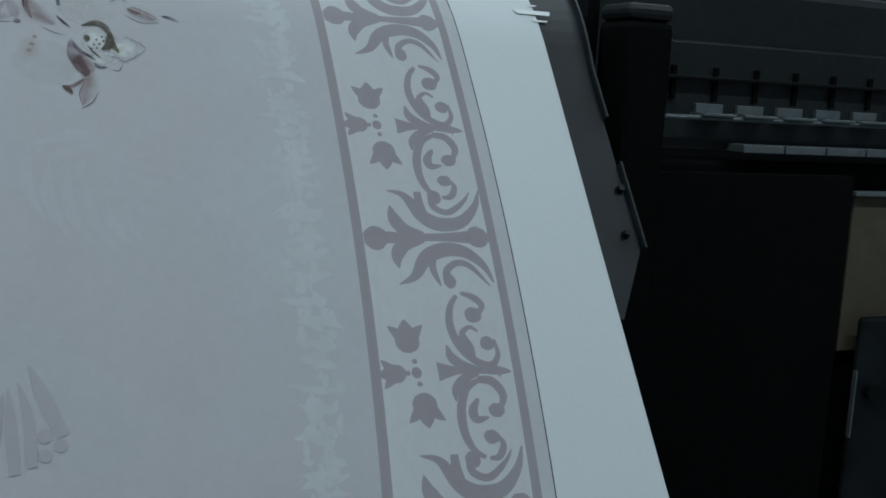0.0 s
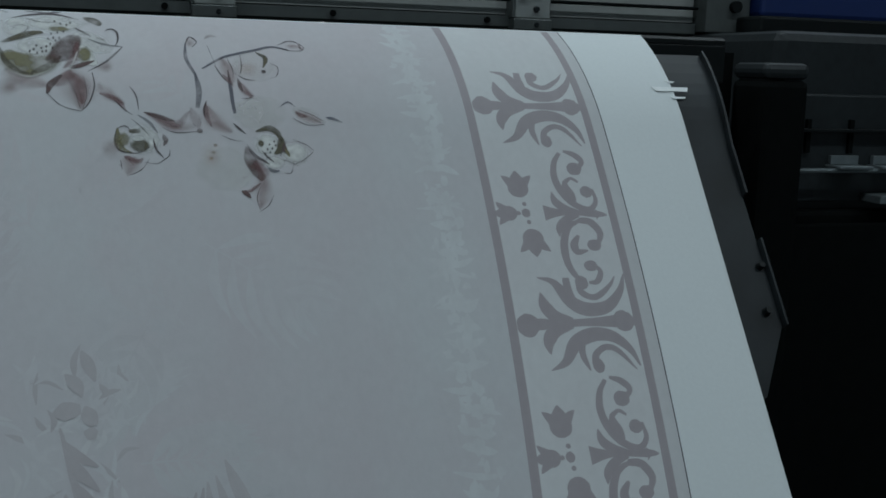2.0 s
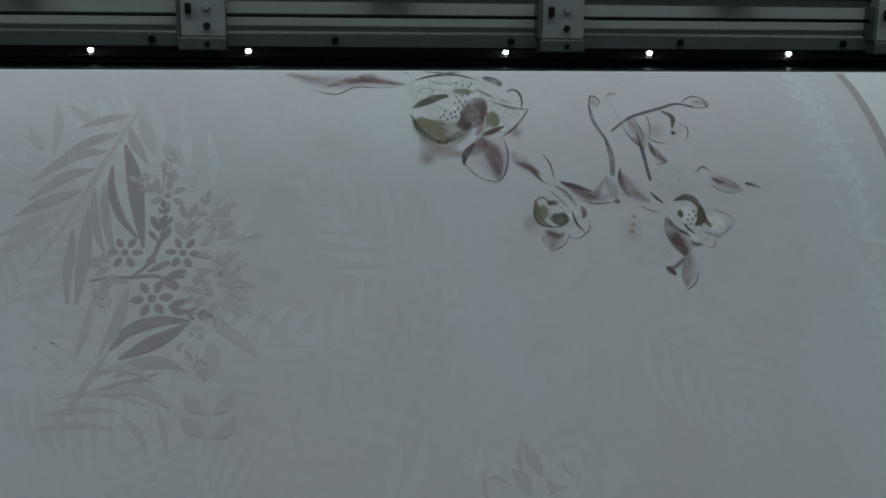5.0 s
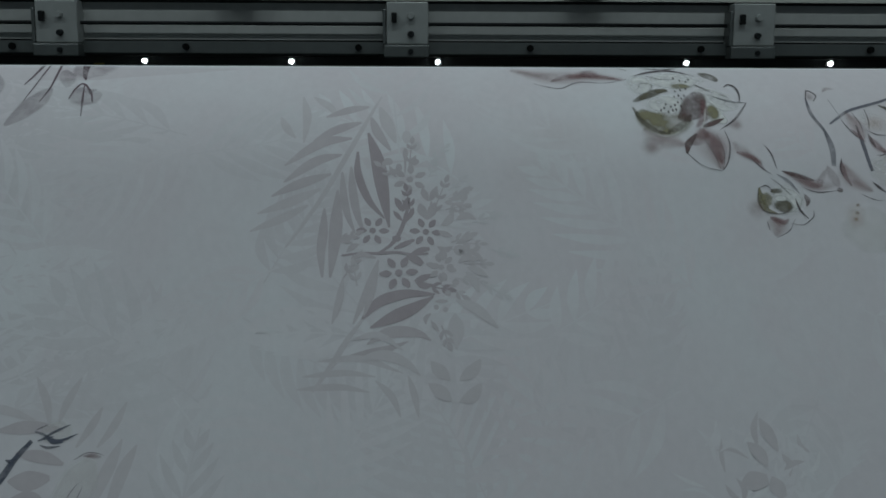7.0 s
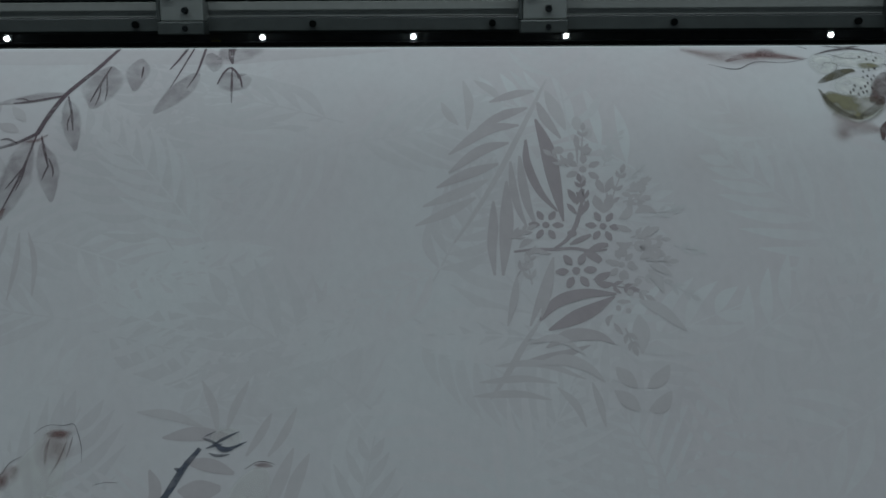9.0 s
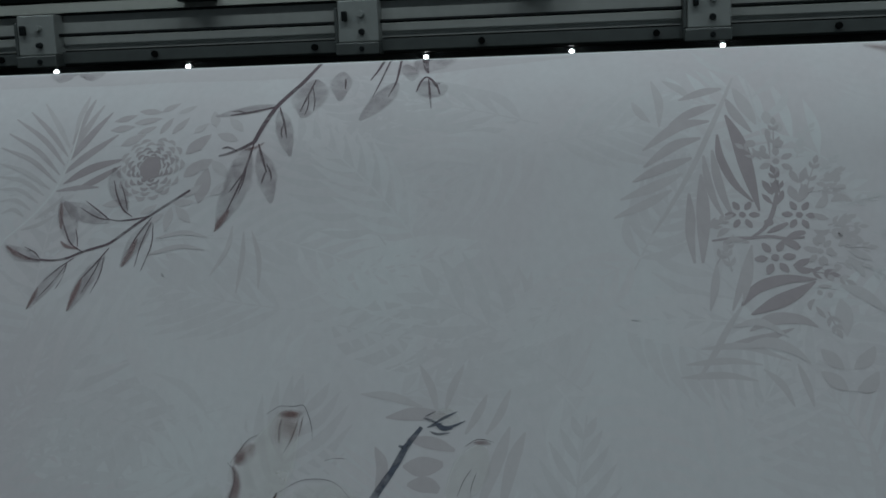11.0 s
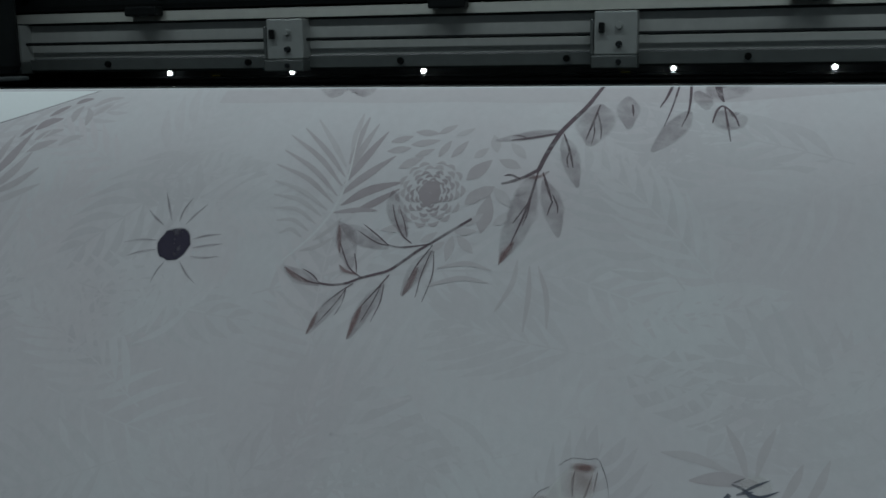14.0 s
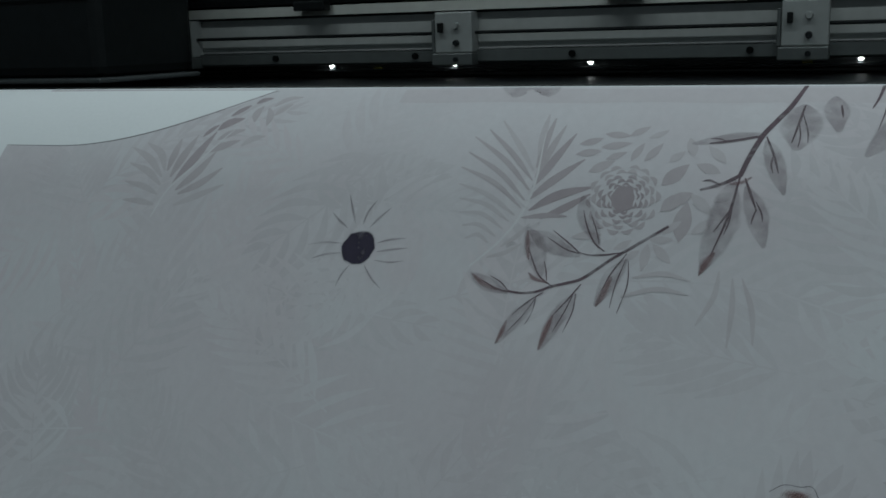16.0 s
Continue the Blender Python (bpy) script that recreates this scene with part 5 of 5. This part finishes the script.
    p.brush(INK2, 0.5, 1.9, 0.5, (18, -57), (18, -70), (17, -83))
    p.brush(INK3, 0.5, 5.4, 0.9, (10, -35), (13, -30), (15, -23))
    p.brush(INK3, 0.5, 5.4, 0.9, (20, -35), (19, -29), (16, -22))
    p.brush(INK3, 0.4, 4.0, 0.9, (9, -23), (12, -19), (16, -14))
    p.brush(INK3, 0.4, 4.4, 0.9, (25, -26), (23, -20), (19, -13))
    p.brush(INK2, 0.4, 7.5, 0.9, (30, -30), (32, -23), (36, -15))
    p.brush(INK2, 0.5, 7.7, 0.9, (42, -31), (40, -23), (36, -15))
    p.brush(INK2, 0.5, 5.9, 0.9, (32, -44), (34, -38), (37, -32))
    p.brush(INK2, 0.5, 5.9, 0.9, (44, -46), (41, -38), (38, -32))
    p.spot(INK3, 3.7, 2.8, (12, 2))
    p.brush(INK2, 0.4, 6.1, 0.9, (-33, 6), (-28, 2), (-21, 0))
    p.brush(INK2, 0.4, 5.2, 0.9, (-17, 7), (-22, 9), (-27, 14))
    p.brush(INK3, 0.4, 5.9, 0.8, (26, 39), (34, 36), (39, 33))
    p.brush(INK3, 0.4, 5.9, 0.8, (27, 40), (34, 43), (41, 42))
    p.spot(INK2, 3.7, 2.6, (42, 26))
    p.spot(INK2, 2.4, 3.9, (47, 36))
    p.spot(INK2, 3.7, 3.9, (48, 17))
    p.spot(INK2, 2.9, 2.8, (54, 27))
    p.spot(INK2, 2.8, 2.6, (58, 40))
    p.spot(INK2, 2.4, 2.6, (52, 49))
    p.spot(FAINT, 2.0, 2.2, (62, 49))
    p.spot(INK2, 4.8, 1.7, (47, 56))
    p.spot(INK2, 2.0, 2.2, (50, 63))
    p.spot(INK2, 2.0, 2.2, (43, 61))
    p.brush(INK2, 0.4, 3.8, 0.8, (39, 66), (35, 70), (35, 75))
    p.brush(INK2, 0.4, 3.6, 0.8, (39, 72), (42, 77), (45, 81))
    p.brush(FAINT, 0.4, 6.1, 0.9, (61, 22), (66, 19), (74, 19))
    p.brush(FAINT, 0.4, 6.1, 0.9, (62, 4), (68, 0), (76, -2))
    p.brush(FAINT, 0.4, 6.1, 0.9, (59, -15), (67, -19), (75, -15))
    p.brush(FAINT, 0.4, 7.1, 0.9, (55, -33), (64, -38), (71, -46))
    p.brush(FAINT, 0.4, 7.0, 0.9, (47, -10), (53, -14), (57, -23))
    p.brush(INK2, 0.4, 5.3, 0.9, (45, -5), (50, -2), (56, 0))
    p.brush(INK2, 0.4, 5.2, 0.9, (44, 9), (50, 12), (56, 9))
    p.brush(FAINT, 0.4, 7.6, 0.8, (66, 31), (72, 38), (76, 49))
    p.brush(FAINT, 0.4, 6.1, 0.9, (67, 27), (75, 30), (83, 35))
    p.brush(INK2, 0.4, 5.9, 0.8, (-12, 69), (-7, 49), (-2, 27))
    p.brush(FAINT, 0.8, 5.9, 0.8, (-29, 36), (-31, 54), (-36, 75))
    p.brush(FAINT, 0.8, 5.6, 0.8, (-21, 88), (-1, 84), (18, 96))
    p.brush(INK2, 0.8, 6.4, 0.8, (-21, 100), (3, 96), (22, 89))
    p.brush(FAINT, 0.8, 5.6, 0.8, (-45, 105), (-13, 103), (18, 114))
    p.brush(FAINT, 0.8, 5.4, 0.8, (-56, 117), (-25, 114), (-2, 117))
    p.brush(FAINT, 0.8, 5.6, 0.8, (-60, 127), (-29, 125), (-6, 129))
    p.brush(FAINT, 0.8, 5.6, 0.8, (-2, 120), (10, 132), (17, 148))
    p.brush(FAINT, 0.8, 5.4, 0.8, (22, 116), (27, 132), (30, 148))
    p.brush(FAINT, 1.1, 7.4, 1.1, (-70, -143), (-65, -117), (-66, -88))
    p.brush(FAINT, 1.0, 7.2, 1.0, (-87, -117), (-80, -102), (-73, -93))
    p.brush(FAINT, 1.1, 7.9, 1.1, (-61, -143), (-47, -130), (-40, -117))


def draw_orchid_haze(p):
    p.spot(HAZE, 60, 34, (-30, -8))
    p.spot(HAZE, 40, 25, (-54, 30))


TULIPS = ((-90, -2, -25, 1.0), (180, -15, 0, 0.80), (90, 3, 25, 1.0))


def draw_tulip(p, angle, u, v, size):
    a = radians(angle)
    du, dv = math.cos(a), math.sin(a)
    p.spot(INK, 9.8 * size, 9.2 * size, (u, v), 0.02)
    p.brush(INK, 17 * size, 13 * size, 1, (u, v), (u + 8 * du * size, v + 8 * dv * size), (u + 18 * du * size, v + 18 * dv * size))
    for side_way in (-1, 1):
        cu, cv = -dv * side_way, du * side_way
        p.brush(INK, 9 * size, 8 * size, 0.8, (u + 4 * cu * size, v + 4 * cv * size), (u + (7.5 * cu + 7 * du) * size, v + (7.5 * cv + 7 * dv) * size), (u + (14 * cu + 13 * du) * size, v + (14 * cv + 13 * dv) * size))


def draw_seeds(p):
    p.spot(INK, 4.0, 4.5, (1, 0), 0.03)
    for u, v in ((-6, 0), (1, -9), (2, 9)):
        p.spot(INK, 2.1, 2.1, (u, v), 0.03)


# where the motifs stand on the sheet
FLEUR_AT = (-0.4362, 0.3335)
PALMETTE_AT = (-0.3895, 0.447)
ORCHID_LARGE_AT = (-0.811, 0.056)
ORCHID_SMALL_AT = (-0.736, 0.157)
ORCHID_RIGHT_AT = (-0.629, 0.164)
ORCHID_TWIG_AT = (-0.681, 0.082)
BUD_AT = (-1.400, 0.345)
GREY_TWIG_AT = (-1.305, 0.360)
BRANCH_LOW_AT = (-1.578, 0.202)
BRANCH_HIGH_AT = (-1.447, 0.066)
DARK_DOT_AT = (-1.771, 0.184)
ROSE_LEAVES_AT = (-1.545, 0.126)
RIM_LEAVES_AT = (-1.972, 0.093)
PALM_CORNER_AT = (-0.765, 0.442)
BOUQUET_AT = (-1.057, 0.189)
ORCHID_HAZE_AT = (-0.882, 0.100)
TULIP_AT = (-0.4095, 0.447)


# misty palm leaves of the ground
p = Print(0, 0, 0.000036)
p.step, p.cycle = 0.00000006, 1300
p_spots = []
for inks, nx, ns, long_least, long_most in ((VEILS, 12, 6, 120, 180), (MISTS, 13, 6, 120, 185), (VEILS, 9, 5, 100, 150), (MISTS, 7, 5, 90, 140)):
    for i in range(nx):
        for j in range(ns):
            fx, fs = -2.16 + 1.50 * (i + 0.5) / nx + random.uniform(-0.05, 0.05), 0.06 + 0.70 * (j + 0.5) / ns + random.uniform(-0.04, 0.04)
            if -1.70 < fx < -1.46 and fs < 0.20 or fx > -1.0 and fs < 0.32 and inks is MISTS:
                continue
            ink = inks[-1] if fx > -0.98 else random.choice(inks)
            p_spots.append((fx, fs, random.uniform(-150, 150), random.uniform(long_least, long_most) * (0.7 if fx > -0.8 else 1), ink))
for fx, fs, turn, length, ink in sorted(p_spots, key=lambda q: q[0]):
    p.move(fx, fs, radians(turn), random.choice((-1, 1)))
    p.frond(ink, length, random.randint(6, 9), random.uniform(50, 85), random.uniform(6, 10), random.uniform(40, 62), random.uniform(0, 30), 1.4)
tagged(p.done("misty_fronds", "barely darker palm leaves of the printed ground"), kind="stuff")

# square patch of pale brushed leaves
p = Print(-0.775, 0.40, 0.000117)
p.step, p.cycle = 0.00000016, 401
for i in range(90):
    p.leaf(VEIL if i % 3 else FAINT if i % 2 else PALE, (random.uniform(-50, 36), random.uniform(-50, 75)), random.uniform(-160, -20), random.uniform(14, 30), random.uniform(2.5, 5), random.uniform(-50, 50))
tagged(p.done("leaf_patch", "square patch of pale brushed leaves"), kind="stuff")

# border
for k in range(-1, 5):
    for name, draw, (ox, os) in (("fleur_motif", draw_fleur, FLEUR_AT), ("palmette_motif", draw_palmette, PALMETTE_AT), ("seed_dots", draw_seeds, TULIP_AT)):
        s = os + 0.2192 * k
        if s < -0.03 or s > 0.95:
            continue
        p = Print(ox + bow(s), s)
        draw(p)
        p.done(name, "grey-taupe stencilled border motif")
        if name == "seed_dots":
            for flower in TULIPS:
                p = Print(ox + bow(s), s)
                draw_tulip(p, *flower)
                p.done("tulip_motif", "grey-taupe stencilled tulip")

# light worn streak beside the border
p = Print(-0.484, 0.0, 0.00005)
p.step, p.cycle = 0.0000005, 110
for i in range(420):
    v = random.uniform(0, 950)
    u = random.gauss(0, 6) + 1000 * bow(v / 1000)
    p.spot(LIGHT, random.uniform(1.5, 5), random.uniform(2, 7), (u, v), 0.5, 9)
for k in range(60):
    v = 16 * k + random.uniform(-9, 9)
    for w in (-1, 1):
        u = 1000 * bow(v / 1000)
        p.brush(LIGHT, 6, random.uniform(3, 9), 0.5, (u, v), (w * random.uniform(4, 9) + u, v + random.uniform(-4, 4)), (w * random.uniform(9, 24) + u, v + random.uniform(-6, 6)))
tagged(p.done("worn_streak", "faint white worn streak"), kind="stuff")

p = Print(*ORCHID_HAZE_AT, 0.00022)
draw_orchid_haze(p)
tagged(p.done("orchid_haze", "soft peach and plum haze round the orchids"), kind="stuff")
for name, draw, at, label in (
    ("orchid_motif", draw_orchid_large, ORCHID_LARGE_AT, "large watercolour orchid in plum and olive"),
    ("orchid_motif", draw_orchid_small, ORCHID_SMALL_AT, "small watercolour orchid in plum and olive"),
    ("orchid_motif", draw_orchid_right, ORCHID_RIGHT_AT, "white watercolour orchid with plum tip"),
    ("orchid_twig", draw_orchid_twig, ORCHID_TWIG_AT, "grey orchid stem with buds"),
    ("petal_motif", draw_bud, BUD_AT, "pale orchid petal with plum tip"),
    ("twig_motif", draw_grey_twig, GREY_TWIG_AT, "blue-grey twig with pale petals"),
    ("branch_motif", draw_branch_low, BRANCH_LOW_AT, "plum leafy branch in watercolour"),
    ("branch_motif", draw_branch_high, BRANCH_HIGH_AT, "plum leafy branch in watercolour"),
    ("branch_motif", draw_spray, BRANCH_HIGH_AT, "hanging plum leaves at the edge of the print"),
    ("branch_motif", draw_leaf_tips, BRANCH_HIGH_AT, "two plum leaf tips at the edge of the print"),
    ("spot_motif", draw_dark_dot, DARK_DOT_AT, "dark indigo spot with fine rays"),
    ("palm_motif", draw_palm_corner, PALM_CORNER_AT, "taupe palm leaves"),
):
    p = Print(*at, 0.00030)
    draw(p)
    p.done(name, label)

# bouquet of palm leaves and small flowers
p = Print(*BOUQUET_AT, 0.00012)
draw_bouquet(p)
bx, bs = BOUQUET_AT


def near(x, s):
    return (x - bx) * 1000, (s - bs) * 1000


for x, s, r, ink in ((-1.035, 0.137, 14, INK2), (-1.064, 0.184, 13, INK3), (-1.022, 0.185, 13, INK3), (-1.043, 0.221, 15, INK3), (-1.010, 0.216, 12, INK2), (-0.996, 0.160, 11, FAINT), (-0.988, 0.205, 11, FAINT)):
    p.daisy(ink, near(x, s), r, 6, random.uniform(0, 1))
for x, s, ang, length, ink in ((-1.034, 0.168, -100, 20, INK3), (-1.018, 0.172, -70, 34, INK2), (-1.036, 0.128, -85, 26, INK2), (-1.046, 0.135, -140, 16, INK2), (-1.012, 0.230, 30, 20, INK2), (-1.022, 0.232, 10, 16, INK3), (-1.086, 0.226, -60, 20, INK2), (-1.092, 0.196, -30, 16, INK2), (-1.075, 0.232, -100, 16, FAINT), (-1.01, 0.265, 70, 14, INK2)):
    p.sprig(ink, near(x, s), ang, length, max(2, int(length / 9)), 8.5)
for i in range(14):
    a, r = random.uniform(-62, 40), random.uniform(62, 100)
    u, v = -10 + r * math.cos(radians(a)), 6 + r * math.sin(radians(a)) * 0.95
    p.sprig(FAINT if r < 80 else MIST, (u, v), a + random.uniform(-25, 25), random.uniform(12, 20), 2, random.uniform(6.5, 8.5))
tagged(p.done("bouquet_motif", "taupe bouquet of palm leaves and small flowers"), kind="stuff")

# rose and the fern beside it
RX, RS = -1.550, 0.128
p = Print(RX, RS, 0.00012)
for r, n, size, ink in ((12.5, 9, 4.5, INK3), (15.8, 11, 5.5, INK3), (19.6, 12, 6.5, INK), (23.8, 13, 7.0, INK2), (28.2, 14, 7.0, INK2)):
    for i in range(n):
        a = 2 * math.pi * (i + random.uniform(-0.22, 0.22)) / n + r
        w = math.pi / n * 0.80
        p.brush(ink, 0.5, size * random.uniform(0.45, 0.62), 0.5, *[((r - 1.6 * abs(k)) * math.cos(a + w * k), 1.1 * (r - 1.6 * abs(k)) * math.sin(a + w * k)) for k in (-1, 0, 1)])
p.spot(INK3, 9.8, 12.2, (0, 0), 0.10)
tagged(p.done("rose_motif", "stencilled taupe rose"), kind="stuff")
for name, draw, at, label in (
    ("fern_motif", draw_rose_leaves, ROSE_LEAVES_AT, "taupe fern and leaves round the rose"),
    ("palm_leaves", draw_twig_palm, GREY_TWIG_AT, "taupe palm leaves round the blue-grey twig"),
    ("rim_leaves", draw_rim_leaves, RIM_LEAVES_AT, "taupe leaves along the bare corner"),
):
    p = Print(*at, 0.00014)
    p.step, p.cycle = 0.000002, 80
    draw(p)
    tagged(p.done(name, label), kind="stuff")

# bare corner that is not printed yet, with its dark rim
p = Print(-2.212, 0.0, 0.00012)
rows_ = []
for i in range(25):
    u = 292 * i / 24
    v = 88 * (1 - max(0, (u - 60) / 232) ** 2.1)
    rows_.append([(u - 3, v * j / 12, 0, 0) for j in range(13)])
p.grid(PAPER, rows_)
p.done("bare_corner", "unprinted white corner of the sheet")
p = Print(-2.212, 0.0, 0.00013)
p.brush(LINE_SOLID, 0.5, 0.9, 0.7, *[(292 * i / 16, 88 * (1 - max(0, (292 * i / 16 - 60) / 232) ** 2.1)) for i in range(17)])
p.done("corner_rim", "thin dark rim of the print")

# freshly printed band close under the lip
p = Print(-1.78, 0.0, 0.000117)
rows_ = [[(590 * i / 40, (22 + 0.8 * math.sin(i * 0.7)) * min(1, (41 - i) / 9) * j / 4, i / 40, 0) for j in range(5)] for i in range(41)]
p.grid(FRESH, rows_)
p.done("fresh_band", "slightly darker band of fresh ink")

# ---------------------------------------------------------------- tape
for s, x0, x1, w in ((0.090, -0.250, -0.210, 0.0055), (0.080, -0.232, -0.222, 0.0018), (0.101, -0.234, -0.216, 0.0022)):
    tape = part("tape_strip", slope_plate([(s - w / 2, x0, x1), (s + w / 2, x0 + 0.004, x1 - 0.002)], 0.0012, 0.0004), TAPE)
    tagged(tape, "narrow strip of white masking tape on the paper edge", "tape", "tape strips")
